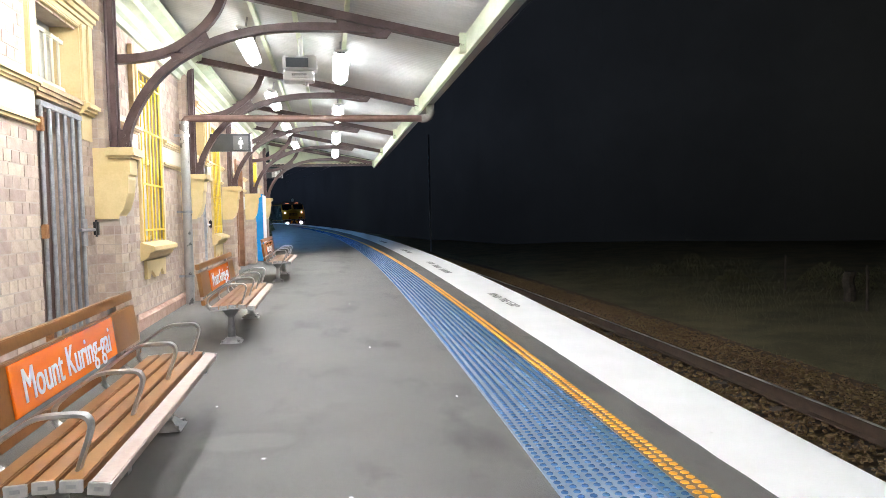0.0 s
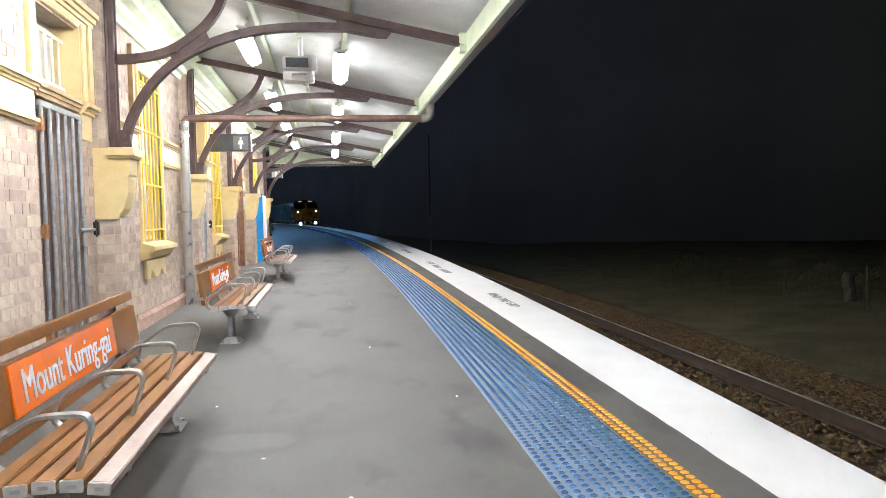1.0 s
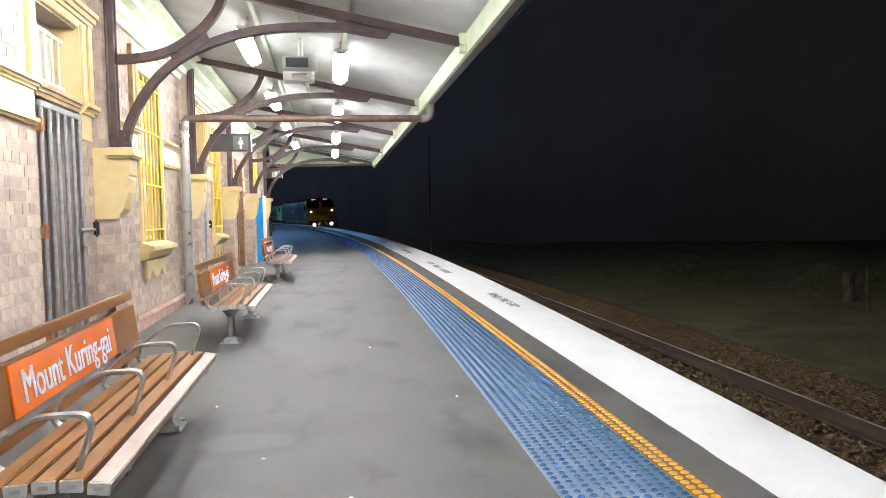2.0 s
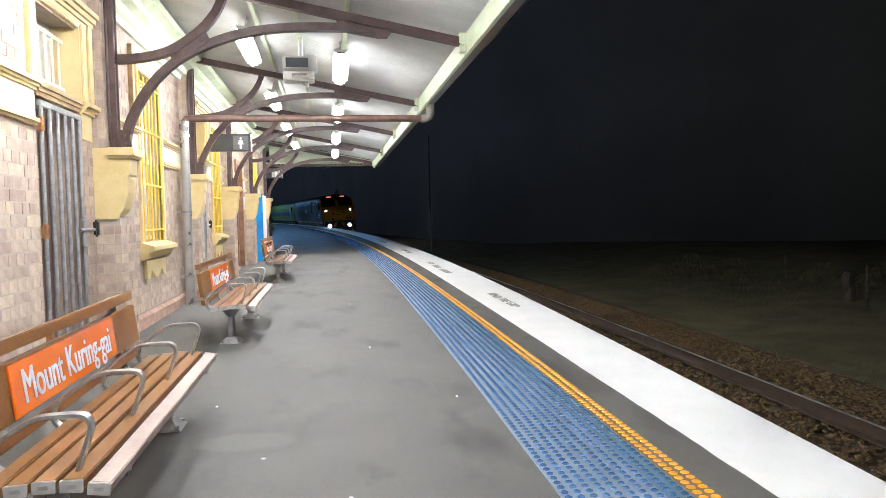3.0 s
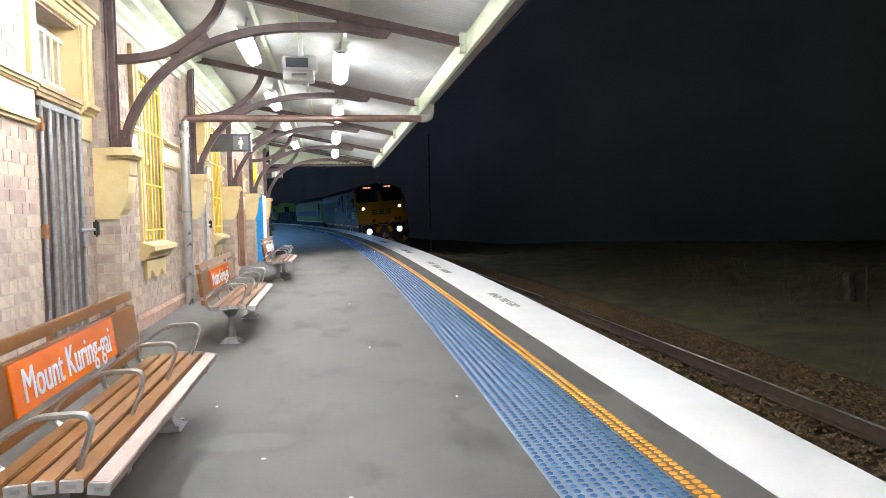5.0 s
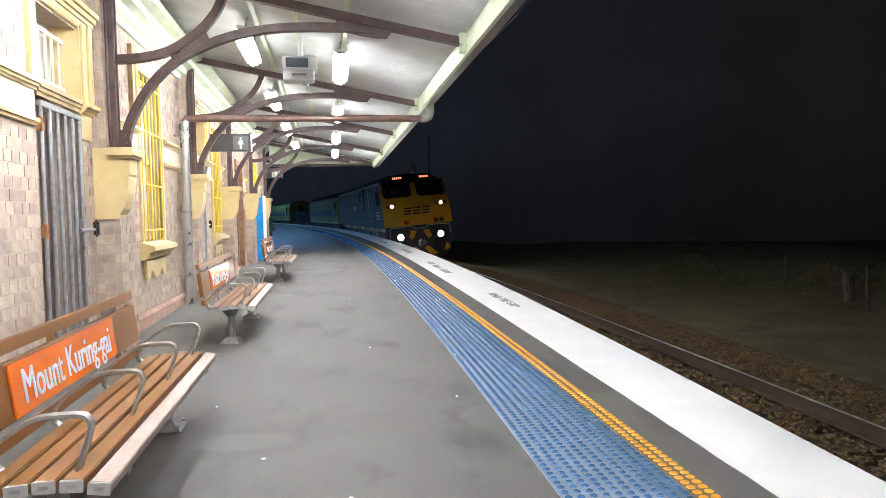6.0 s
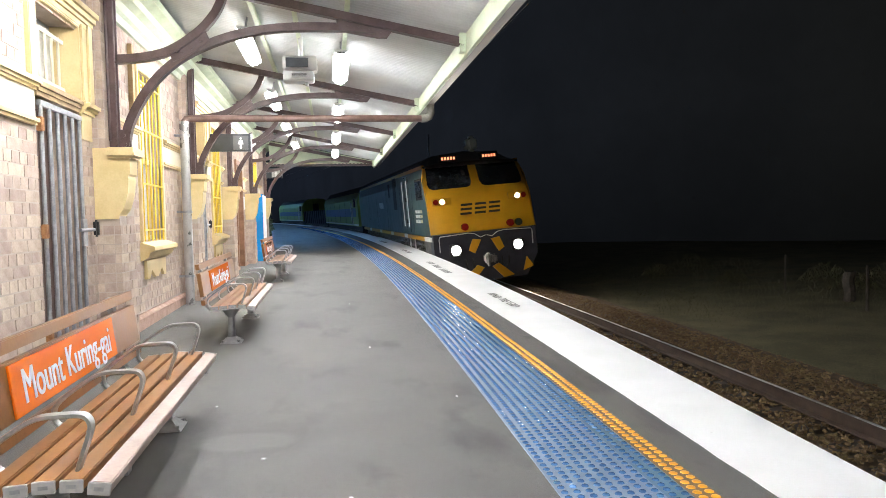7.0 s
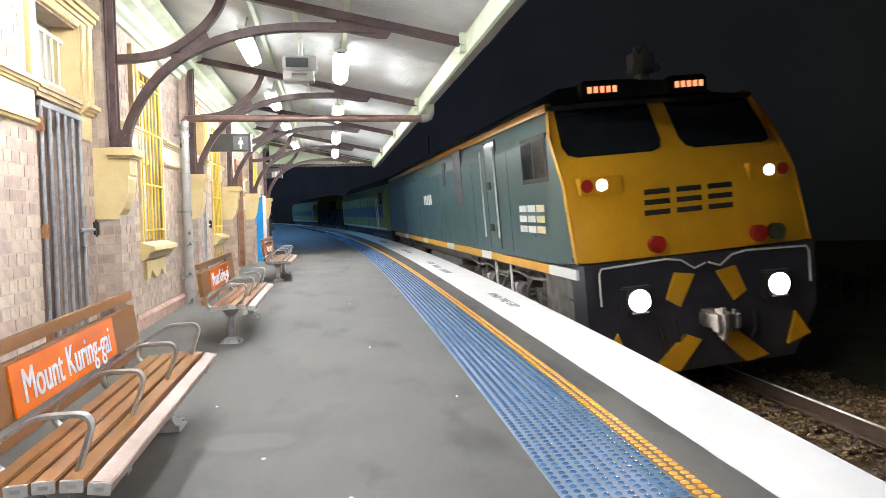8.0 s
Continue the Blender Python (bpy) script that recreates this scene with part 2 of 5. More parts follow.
    "dark_glass": surface("dark_windscreen", (0.01, 0.012, 0.014), (0.014, 0.016, 0.018), 6, 0.06, 0, 0, 60),
    "head_big": surface("headlight", (1, 1, 1), (1, 1, 1), 6, 0.2, 0, 0, 60, glow=(1.0, 0.93, 0.84), power=360),
    "head_small": surface("marker_light", (1, 1, 1), (1, 1, 1), 6, 0.2, 0, 0, 60, glow=(0.95, 1.0, 1.0), power=18),
    "digits": surface("lit_number_box", (0.8, 0.5, 0.4), (0.8, 0.5, 0.4), 6, 0.3, 0, 0, 60, glow=(1.0, 0.3, 0.14), power=1.6),
    "red_lens": surface("red_lens", (0.3, 0.02, 0.015), (0.36, 0.03, 0.02), 6, 0.15, 0, 0, 60),
    "dark_lens": surface("dark_lens", (0.05, 0.06, 0.03), (0.07, 0.075, 0.04), 6, 0.15, 0, 0, 60),
    "loco_white": surface("off_white_locomotive_paint", (0.62, 0.62, 0.58), (0.7, 0.7, 0.66), 5, 0.4, 0, 0, 60),
    "pale_gold": surface("pale_gold_paint", (0.6, 0.5, 0.26), (0.66, 0.56, 0.32), 5, 0.4, 0, 0, 60),
    "pilot": surface("dark_navy_plate", (0.02, 0.02, 0.028), (0.036, 0.034, 0.044), 4, 0.5, 0, 0.15, 40),
    "grey_screen": surface("grey_screen", (0.09, 0.1, 0.115), (0.13, 0.14, 0.155), 4, 0.2, 0, 0, 60),
    "grille": surface("dark_brown_grille", (0.03, 0.03, 0.03), (0.05, 0.048, 0.045), 6, 0.6, 0.1, 0.2, 50),
    "post_light": surface("lit_lamp_glass", (1, 1, 1), (1, 1, 1), 5, 0.3, 0, 0, 60, glow=(0.22, 0.5, 1.0), power=1350),
}


# ---- mesh helpers ----
def box(bm, x0, x1, y0, y1, z0, z1, bevel=0.0, m=None):
    r = bmesh.ops.create_cube(bm, size=1)
    vs = r["verts"]
    bmesh.ops.scale(bm, vec=(x1 - x0, y1 - y0, z1 - z0), verts=vs)
    bmesh.ops.translate(bm, vec=((x0 + x1) / 2, (y0 + y1) / 2, (z0 + z1) / 2), verts=vs)
    if bevel:
        es = list({e for v in vs for e in v.link_edges})
        o = bmesh.ops.bevel(bm, geom=es, offset=bevel, segments=2, affect="EDGES")
        vs = list({v for f_ in o["faces"] for v in f_.verts} | {v for v in vs if v.is_valid})
    if m is not None:
        bmesh.ops.transform(bm, matrix=m, verts=vs)
    return bm


def boxed(x0, x1, y0, y1, z0, z1, bevel=0.0, m=None):
    return box(bmesh.new(), x0, x1, y0, y1, z0, z1, bevel, m)


def rod(bm, a, b, r, sides=12, r2=None):
    a, b = Vector(a), Vector(b)
    d = b - a
    m = Matrix.Translation((a + b) / 2) @ d.to_track_quat("Z", "Y").to_matrix().to_4x4()
    bmesh.ops.create_cone(bm, cap_ends=True, segments=sides, radius1=r, radius2=r if r2 is None else r2, depth=d.length, matrix=m)
    return bm


def sweep(bm, pts, section, closed_ends=True, fixed=None):
    """Sweeps a section (list of (side, up)) along points. fixed: a constant side direction."""
    pts = [Vector(p) for p in pts]
    rings = []
    for i, p in enumerate(pts):
        t = (pts[min(i + 1, len(pts) - 1)] - pts[max(i - 1, 0)]).normalized()
        side = Vector(fixed) if fixed else t.cross(Vector((0, 0, 1)))
        if side.length < 1e-3:
            side = Vector((1, 0, 0))
        side.normalize()
        up = side.cross(t).normalized()
        rings.append([bm.verts.new(p + side * a + up * b) for a, b in section])
    k = len(section)
    for r0, r1 in zip(rings, rings[1:]):
        for j in range(k):
            bm.faces.new((r0[j], r0[(j + 1) % k], r1[(j + 1) % k], r1[j]))
    if closed_ends:
        bm.faces.new(rings[0][::-1])
        bm.faces.new(rings[-1])
    return bm


def smooth_line(pts, n):
    """A smooth line through the points."""
    pts = np.array(pts, float)
    out = []
    for u in np.linspace(0, 1, n):
        k = min(int(u * (len(pts) - 1)), len(pts) - 2)
        s = u * (len(pts) - 1) - k
        p0, p1, p2, p3 = pts[max(k - 1, 0)], pts[k], pts[k + 1], pts[min(k + 2, len(pts) - 1)]
        out.append(tuple(0.5 * (2 * p1 + (p2 - p0) * s + (2 * p0 - 5 * p1 + 4 * p2 - p3) * s * s + (3 * p1 - p0 - 3 * p2 + p3) * s ** 3)))
    return out


def disc(r, sides=8):
    return [(r * math.cos(2 * math.pi * i / sides), r * math.sin(2 * math.pi * i / sides)) for i in range(sides)]


def rect(w, h):
    return [(-w / 2, -h / 2), (w / 2, -h / 2), (w / 2, h / 2), (-w / 2, h / 2)]


def extrude_outline(bm, outline, axis, lo, hi):
    """A solid from an outline: axis 'y' takes (x, z) points, axis 'x' (y, z), axis 'z' (x, y)."""
    def at(p, v):
        return {"y": (p[0], v, p[1]), "x": (v, p[0], p[1]), "z": (p[0], p[1], v)}[axis]
    a = [bm.verts.new(at(p, lo)) for p in outline]
    b = [bm.verts.new(at(p, hi)) for p in outline]
    bm.faces.new(a)
    bm.faces.new(b[::-1])
    for i in range(len(a)):
        j = (i + 1) % len(a)
        bm.faces.new((a[i], b[i], b[j], a[j]))
    return bm


def finish(bm, name, materials, smooth=False, recalc=True):
    if recalc:
        bmesh.ops.recalc_face_normals(bm, faces=bm.faces)
    me = bpy.data.meshes.new(name)
    bm.to_mesh(me)
    bm.free()
    for m in materials if isinstance(materials, (list, tuple)) else [materials]:
        me.materials.append(m)
    if smooth:
        for p in me.polygons:
            p.use_smooth = True
        me.set_sharp_from_angle(angle=radians(35))
    return me


def part(name, bm, material, parent=None, label="", smooth=False):
    ob = new(name, finish(bm, name, material, smooth))
    if parent:
        ob.parent = parent
    if label:
        ob["label"] = label
    return ob


def thing(name, label, category, group="", kind="", m=None):
    ob = tagged(new(name), label, category, group, kind)
    ob.empty_display_size = 0.2
    if m is not None:
        ob.matrix_world = m
    return ob


def text_mesh(words, size, name, material, m, parent, squeeze=1.0, depth=0.002, bold=0.0):
    c = bpy.data.curves.new(name, "FONT")
    c.body, c.size, c.extrude, c.align_x, c.align_y = words, size, depth, "CENTER", "CENTER"
    c.offset = bold
    tmp = bpy.data.objects.new(name, c)
    me = bpy.data.meshes.new_from_object(tmp)
    bpy.data.objects.remove(tmp)
    me.transform(m @ Matrix.Diagonal((squeeze, 1, 1, 1)))
    me.materials.clear()
    me.materials.append(material)
    ob = new(name, me)
    ob.parent = parent
    return ob


# ---- ground, platform, track ----
def strip(name, left, right, y0, y1, step, z, material, thick=0.0, label="", category="", kind="structure"):
    """A band that follows the platform between two lines."""
    bm = bmesh.new()
    n = int((y1 - y0) / step)
    rows = []
    for i in range(n + 1):
        y = y0 + (y1 - y0) * i / n
        a, b, zz = left(y), right(y), ground_z(y) + z
        r = [bm.verts.new((a, y, zz)), bm.verts.new((b, y, zz))]
        if thick:
            r += [bm.verts.new((b, y, zz - thick)), bm.verts.new((a, y, zz - thick))]
        rows.append(r)
    for r0, r1 in zip(rows, rows[1:]):
        k = len(r0)
        for j in range(k if thick else 1):
            bm.faces.new((r0[j], r0[(j + 1) % k], r1[(j + 1) % k], r1[j]))
    if thick:
        bm.faces.new(rows[0])
        bm.faces.new(rows[-1][::-1])
    ob = new(name, finish(bm, name, material))
    return tagged(ob, label, category, "", kind)


def build_ground():
    bm = bmesh.new()
    rng = random.Random(5)
    xs = [-900, -300, -100, -40, -20, -9, 0, 3, 6, 7, 9, 12, 16, 22, 30, 45, 80, 200, 900]
    ys = [-600, -200, -60, -20, -10, -4, 0, 3, 6, 9, 12, 16, 20, 25, 30, 36, 44, 54, 66, 80, 100, 140, 170, 200, 300, 500, 1500]
    g = {}
    for i, x in enumerate(xs):
        for j, y in enumerate(ys):
            yy = min(max(y, -20), 200)
            off = x - track_x(yy) if abs(x) < 200 else x
            z = track_z(yy) - 0.36
            if off > 3.2:
                z += min(off - 3.2, 14) * 0.055 + rng.uniform(-0.06, 0.06)
            if off < -8:
                z += 0.25
            g[i, j] = bm.verts.new((x, y, z))
    for i in range(len(xs) - 1):
        for j in range(len(ys) - 1):
            bm.faces.new((g[i, j], g[i + 1, j], g[i + 1, j + 1], g[i, j + 1]))
    tagged(new("ground", finish(bm, "ground", M["grass_ground"])), "dark grassy ground beside the railway line", "ground", "", "structure")

    strip("platform", lambda y: -9.5 if y < 24 else -6.0 - (y - 17) ** 2 / 620, lambda y: edge_x(y) - 0.01, -14, 120, 1.0, 0.0, M["asphalt"], 0.16,
          "grey asphalt station platform with darker stains", "platform")
    strip("platform_wall", lambda y: edge_x(y) - 0.45, lambda y: edge_x(y) - 0.12, -14, 120, 1.0, -0.162, M["concrete"], 1.3, "weathered concrete platform wall", "platform wall")
    rng = random.Random(3)
    wob = [rng.uniform(-0.003, 0.003) for _ in range(2000)]

    def inner(y):
        k = (y + 20) * 8
        i = int(k)
        return white_x(y) + wob[i % 1999] * (1 - k + i) + wob[(i + 1) % 1999] * (k - i)
    strip("platform_edge_line", inner, edge_x, -14, 120, 0.125, 0.004, M["white_line"], 0.05, "broad white painted line along the platform edge", "edge line")
    # track bed, sleepers, rails
    strip("track_bed", lambda y: edge_x(y) - 0.3, lambda y: track_x(y) + 2.6, -14, 190, 1.0, -1.2, M["earth"], 0.1, "brown dirty track bed", "track bed")
    sl = finish(boxed(-1.2, 1.2, -0.11, 0.11, -0.13, 0.0, 0.01), "sleeper", M["sleeper"])
    track = thing("railway_track", "railway track with dark sleepers and worn steel rails", "railway track", kind="structure")
    y = -4.0
    while y < 60:
        s = new("sleeper", sl)
        s.parent = track
        s.matrix_world = pose(track_x(y), y, track_z(y) - 0.215, 0, -4.3, 0)
        y += 0.62
    prof = [(-0.065, -0.16), (0.065, -0.16), (0.06, -0.145), (0.01, -0.13), (0.01, -0.035), (0.034, -0.025), (0.036, -0.004), (-0.036, -0.004), (-0.034, -0.025), (-0.01, -0.035), (-0.01, -0.13), (-0.06, -0.145)]
    for s in (-1, 1):
        pts = [(track_x(y) + s * 0.752, y, track_z(y) + s * 0.057) for y in np.arange(-14, 190, 1.0)]
        rail = part("rail", sweep(bmesh.new(), pts, prof), M["rail"], track, smooth=False)
        part("railhead", sweep(bmesh.new(), [(a, b, c + 0.0) for a, b, c in pts], [(-0.024, -0.006), (0.024, -0.006), (0.022, -0.001), (0.016, 0.001), (-0.016, 0.001), (-0.022, -0.001)]), M["rail_top"], rail, "polished bright railhead", smooth=True)


def scatter(name, n, place, size, material, label, category, seed, flat=0.6):
    """Many small stones in one mesh."""
    rs = np.random.RandomState(seed)
    cube = np.array([(-1, -1, -1), (1, -1, -1), (1, 1, -1), (-1, 1, -1), (-1, -1, 1), (1, -1, 1), (1, 1, 1), (-1, 1, 1)], float) * 0.5
    quads = np.array([(0, 3, 2, 1), (4, 5, 6, 7), (0, 1, 5, 4), (1, 2, 6, 5), (2, 3, 7, 6), (3, 0, 4, 7)])
    centres = place(rs, n)
    n = len(centres)
    v = cube[None] * (size * rs.uniform(0.5, 1.3, (n, 1, 1))) * np.array([1, 1, flat])
    v = v * rs.uniform(0.55, 1.15, (n, 8, 3))
    ang = rs.uniform(0, 6.28, n)
    tilt = rs.uniform(-0.6, 0.6, n)
    ca, sa, ct, st = np.cos(ang)[:, None], np.sin(ang)[:, None], np.cos(tilt)[:, None], np.sin(tilt)[:, None]
    x, y, z = v[..., 0], v[..., 1], v[..., 2]
    y, z = y * ct - z * st, y * st + z * ct
    x, y = x * ca - y * sa, x * sa + y * ca
    v = np.stack([x, y, z], -1) + centres[:, None]
    f = (quads[None] + (np.arange(n) * 8)[:, None, None]).reshape(-1, 4)
    me = bpy.data.meshes.new(name)
    me.from_pydata(v.reshape(-1, 3).tolist(), [], f.tolist())
    me.materials.append(material)
    return tagged(new(name, me), label, category, "", "stuff")


def build_ballast():
    def bed(rs, n):
        y = -2.0 + 44 * rs.uniform(0, 1, n) ** 1.5
        off = rs.uniform(-1.75, 2.7, n)
        x = np.array([track_x(a) for a in y]) + off
        z = np.array([track_z(a) for a in y]) - 0.19 + off * 0.06 - np.clip(off - 1.6, 0, 9) * 0.22 + rs.uniform(-0.04, 0.03, n)
        return np.stack([x, y, z], 1)
    scatter("ballast", 62000, bed, 0.04, M["ballast"], "brown dusty track ballast stones", "ballast", 1)


def build_grass():
    rs = np.random.RandomState(8)
    n = 40000
    y = 3 + 34 * rs.uniform(0, 1, n) ** 1.4
    off = 2.7 + 9 * rs.uniform(0, 1, n) ** 1.3
    x = np.array([track_x(a) for a in y]) + off
    z = np.array([track_z(a) for a in y]) - 0.4 + np.clip(off - 3.2, 0, 14) * 0.055
    h = rs.uniform(0.03, 0.11, n)
    a = rs.uniform(0, 6.28, n)
    w = rs.uniform(0.004, 0.01, n)
    lean = rs.uniform(-0.1, 0.1, (n, 2))
    base = np.stack([x, y, z], 1)
    d = np.stack([np.cos(a) * w, np.sin(a) * w, np.zeros(n)], 1)
    tip = base + np.concatenate([lean, h[:, None]], 1)
    v = np.stack([base - d, base + d, tip], 1).reshape(-1, 3)
    me = bpy.data.meshes.new("grass")
    me.from_pydata(v.tolist(), [], np.arange(n * 3).reshape(-1, 3).tolist())
    me.materials.append(M["grass"])
    tagged(new("grass", me), "rough dim grass and weeds beside the track", "grass", "", "stuff")


# ---- station building ----
# openings: start and end along the wall, sill and head
OPENINGS = [(5.27, 6.13, -0.05, 2.76), (7.9, 8.84, 0.97, 2.8), (11.02, 11.75, -0.05, 2.8), (12.45, 13.3, 0.97, 2.8), (15.5, 16.55, -0.05, 2.5), (18.9, 19.8, 0.97, 2.8)]
WALL_END = 22.0
PILASTERS = [b + 0.02 for b in BAYS]
PIL_W = 0.46
PIL_X = -1.8


def open_at(y, z):
    return any(a < y < b and lo < z < hi for a, b, lo, hi in OPENINGS)


def build_wall():
    bm = bmesh.new()
    cuts = sorted({-14.0, WALL_END, *[v for o in OPENINGS for v in o[:2]]})
    for a, b in zip(cuts, cuts[1:]):
        mid = (a + b) / 2
        o = [o for o in OPENINGS if o[0] < mid < o[1]]
        spans = [(-0.3, 3.75)] if not o else [(-0.3, o[0][2]), (o[0][3], 3.75)]
        for lo, hi in spans:
            if hi - lo > 0.3 or not o:
                box(bm, WALL_X - 0.35, WALL_X - 0.0006, a, b, lo, hi)
    box(bm, -8.0, WALL_X - 0.35, WALL_END - 0.3, WALL_END, -0.3, 3.75)
    box(bm, -8.3, -8.0, -14, WALL_END, -0.3, 3.75)
    box(bm, -8.0, WALL_X - 0.35, -14.0, -13.7, -0.3, 3.75)
    wall = tagged(new("wall_station", finish(bm, "wall_station", M["mortar"])), "pinkish brown brick station wall with pale mortar", "wall", "", "structure")
    bm = boxed(-8.3, WALL_X, -14, WALL_END, 3.75, 3.85)
    tagged(new("ceiling_station", finish(bm, "ceiling_station", M["sheet"])), "plain station building roof deck", "roof", "", "structure")
    pil = []
    for b in PILASTERS:
        bm = boxed(WALL_X - 0.004, PIL_X - 0.003, b + 0.002, b + PIL_W - 0.003, -0.2, 1.8)
        box(bm, WALL_X - 0.004, -1.903, b + 0.002, b + PIL_W - 0.003, 1.8, 3.3)
        o = tagged(new("pilaster", finish(bm, "pilaster", M["mortar"])), "brick pilaster on the station wall", "pilaster", "pilasters of the station wall", "structure")
        pil.append((b, o))
    # plinth
    cuts = [(-14, 5.27)] + [(6.13, 11.02), (11.75, 15.5), (16.55, WALL_END)]
    for a, b in cuts:
        out = [(WALL_X - 0.005, -0.1), (WALL_X + 0.055, -0.1), (WALL_X + 0.055, 0.19), (WALL_X + 0.02, 0.225), (WALL_X - 0.005, 0.225)]
        tagged(new("plinth", finish(extrude_outline(bmesh.new(), out, "y", a, b), "plinth", M["red_brick"])), "reddish stone plinth along the foot of the wall", "plinth", "", "structure")
    return wall, pil


def course_bricks(y0, y1, row, pitch=0.083, bond=0.235):
    """Bricks of one course between two ends, English bond: (start, end)."""
    unit = bond if row % 2 == 0 else bond / 2
    y = y0 - (0.0 if row % 2 == 0 else unit / 2)
    while y < y1 - 0.02:
        a, b = max(y, y0), min(y + unit - 0.01, y1)
        if b - a > 0.03:
            yield a, b
        y += unit


def brick_mesh(cache, lx, ly, lz):
    key = (round(lx, 3), round(ly, 3), round(lz, 3))
    if key not in cache:
        cache[key] = finish(boxed(-lx / 2, lx / 2, -ly / 2, ly / 2, -lz / 2, lz / 2, 0.002), "brick", M["brick"])
    return cache[key]


def build_bricks(wall, pil):
    cache, singles, rest = {}, 0, []
    rng = random.Random(11)
    pitch = 0.083
    todo = []
    for row in range(3, 40):
        z = row * pitch
        if 1.84 < z < 2.16:
            continue
        spans = []
        cuts = sorted({3.4, WALL_END, *[v for o in OPENINGS for v in o[:2]]})
        cuts = [c for c in cuts if c >= 3.4]
        start = None
        for a, b in zip(cuts, cuts[1:]):
            if open_at((a + b) / 2, z + 0.04):
                if start is not None:
                    spans.append((start, a))
                start = None
            elif start is None:
                start = a
        if start is not None:
            spans.append((start, cuts[-1]))
        for a, b in spans:
            for p, q in course_bricks(a, b, row):
                if any(o + 0.03 < p and q < o + PIL_W - 0.03 for o in PILASTERS):
                    continue
                todo.append((wall, WALL_X - 0.014, WALL_X + rng.uniform(0.0005, 0.004), p, q, z))
    for base, ob in pil:
        if base < 5 or base > 18:
            continue
        for row in range(0, 39):
            z = row * pitch
            front = PIL_X if z < 1.2 else -1.9
            if 1.73 < z < 1.82:
                continue
            lo = base + 0.2 if 1.14 < z < 1.8 else base
            for p, q in course_bricks(lo, base + PIL_W, row):
                todo.append((ob, front - 0.05, front + rng.uniform(-0.001, 0.003), p, q, z))
            if not 1.14 < z < 1.8:
                for p, q in course_bricks(0, front - WALL_X - 0.055, row):
                    todo.append((ob, WALL_X + p, WALL_X + q, base - rng.uniform(-0.001, 0.003), base + 0.05, z))
    todo.sort(key=lambda r: abs(r[3] - 4.4) > 6 or r[0] is not wall)
    near = [r for r in todo if 4.5 < r[3] < 9.9 and r[5] < 1.9][:300]
    keep = {id(r) for r in near}
    for r in near:
        par, x0, x1, y0, y1, z = r
        me = brick_mesh(cache, 0.03 if par is wall else x1 - x0, y1 - y0, pitch - 0.009)
        ob = new("brick", me)
        ob.parent = par
        ob.location = ((x1 - 0.015) if par is wall else (x0 + x1) / 2, (y0 + y1) / 2, z + pitch / 2)
    v, f = [], []
    for r in todo:
        if id(r) in keep:
            continue
        par, x0, x1, y0, y1, z = r
        k = len(v)
        z0, z1 = z + 0.0045, z + pitch - 0.0045
        v += [(x0, y0, z0), (x1, y0, z0), (x1, y1, z0), (x0, y1, z0), (x0, y0, z1), (x1, y0, z1), (x1, y1, z1), (x0, y1, z1)]
        f += [tuple(k + i for i in q) for q in ((0, 3, 2, 1), (4, 5, 6, 7), (0, 1, 5, 4), (1, 2, 6, 5), (2, 3, 7, 6), (3, 0, 4, 7))]
    me = bpy.data.meshes.new("brickwork")
    me.from_pydata(v, [], f)
    me.materials.append(M["brick"])
    o = tagged(new("brickwork", me), kind="stuff")
    o.parent = wall


def moulding(bm, a, b, z0, steps, x0=WALL_X):
    """A stepped moulding along the wall: steps are (projection, height)."""
    out = [(x0 - 0.002, z0)]
    z = z0
    for d, h in steps:
        out += [(x0 + d, z), (x0 + d, z + h)]
        z += h
    out.append((x0 - 0.002, z))
    return extrude_outline(bm, out, "y", a, b)


def build_bands():
    runs = [(-14, 5.22), (6.93, 7.83), (8.9, 10.0), (10.5, 10.98), (11.8, 12.4), (13.35, 13.6), (14.1, 15.45), (16.6, 17.2), (17.7, 18.85), (19.85, 20.75), (21.3, WALL_END)]
    for a, b in runs:
        o = thing("string_course", "pale cream rendered band with yellow mouldings round the wall", "string course", kind="structure")
        part("band", boxed(WALL_X - 0.01, WALL_X + 0.02, a, b, 1.9, 2.12), M["pale"], o)
        part("lower_moulding", moulding(bmesh.new(), a, b, 1.86, [(0.03, 0.02), (0.05, 0.025)]), M["cream"], o)
        part("upper_moulding", moulding(bmesh.new(), a, b, 2.1, [(0.035, 0.02), (0.055, 0.02), (0.075, 0.03), (0.05, 0.015)]), M["cream"], o)
    # cornice between wall and canopy
    out = [(WALL_X - 0.002, 3.1), (WALL_X + 0.04, 3.1), (WALL_X + 0.06, 3.16), (WALL_X + 0.1, 3.18), (WALL_X + 0.12, 3.25), (WALL_X + 0.19, 3.29), (WALL_X + 0.2, 3.36), (WALL_X + 0.3, 3.4), (WALL_X + 0.31, 3.47), (WALL_X - 0.002, 3.47)]
    tagged(new("cornice", finish(extrude_outline(bmesh.new(), out, "y", -14, WALL_END), "cornice", M["green_trim"])), "pale green stepped timber cornice under the canopy", "cornice", "", "structure")


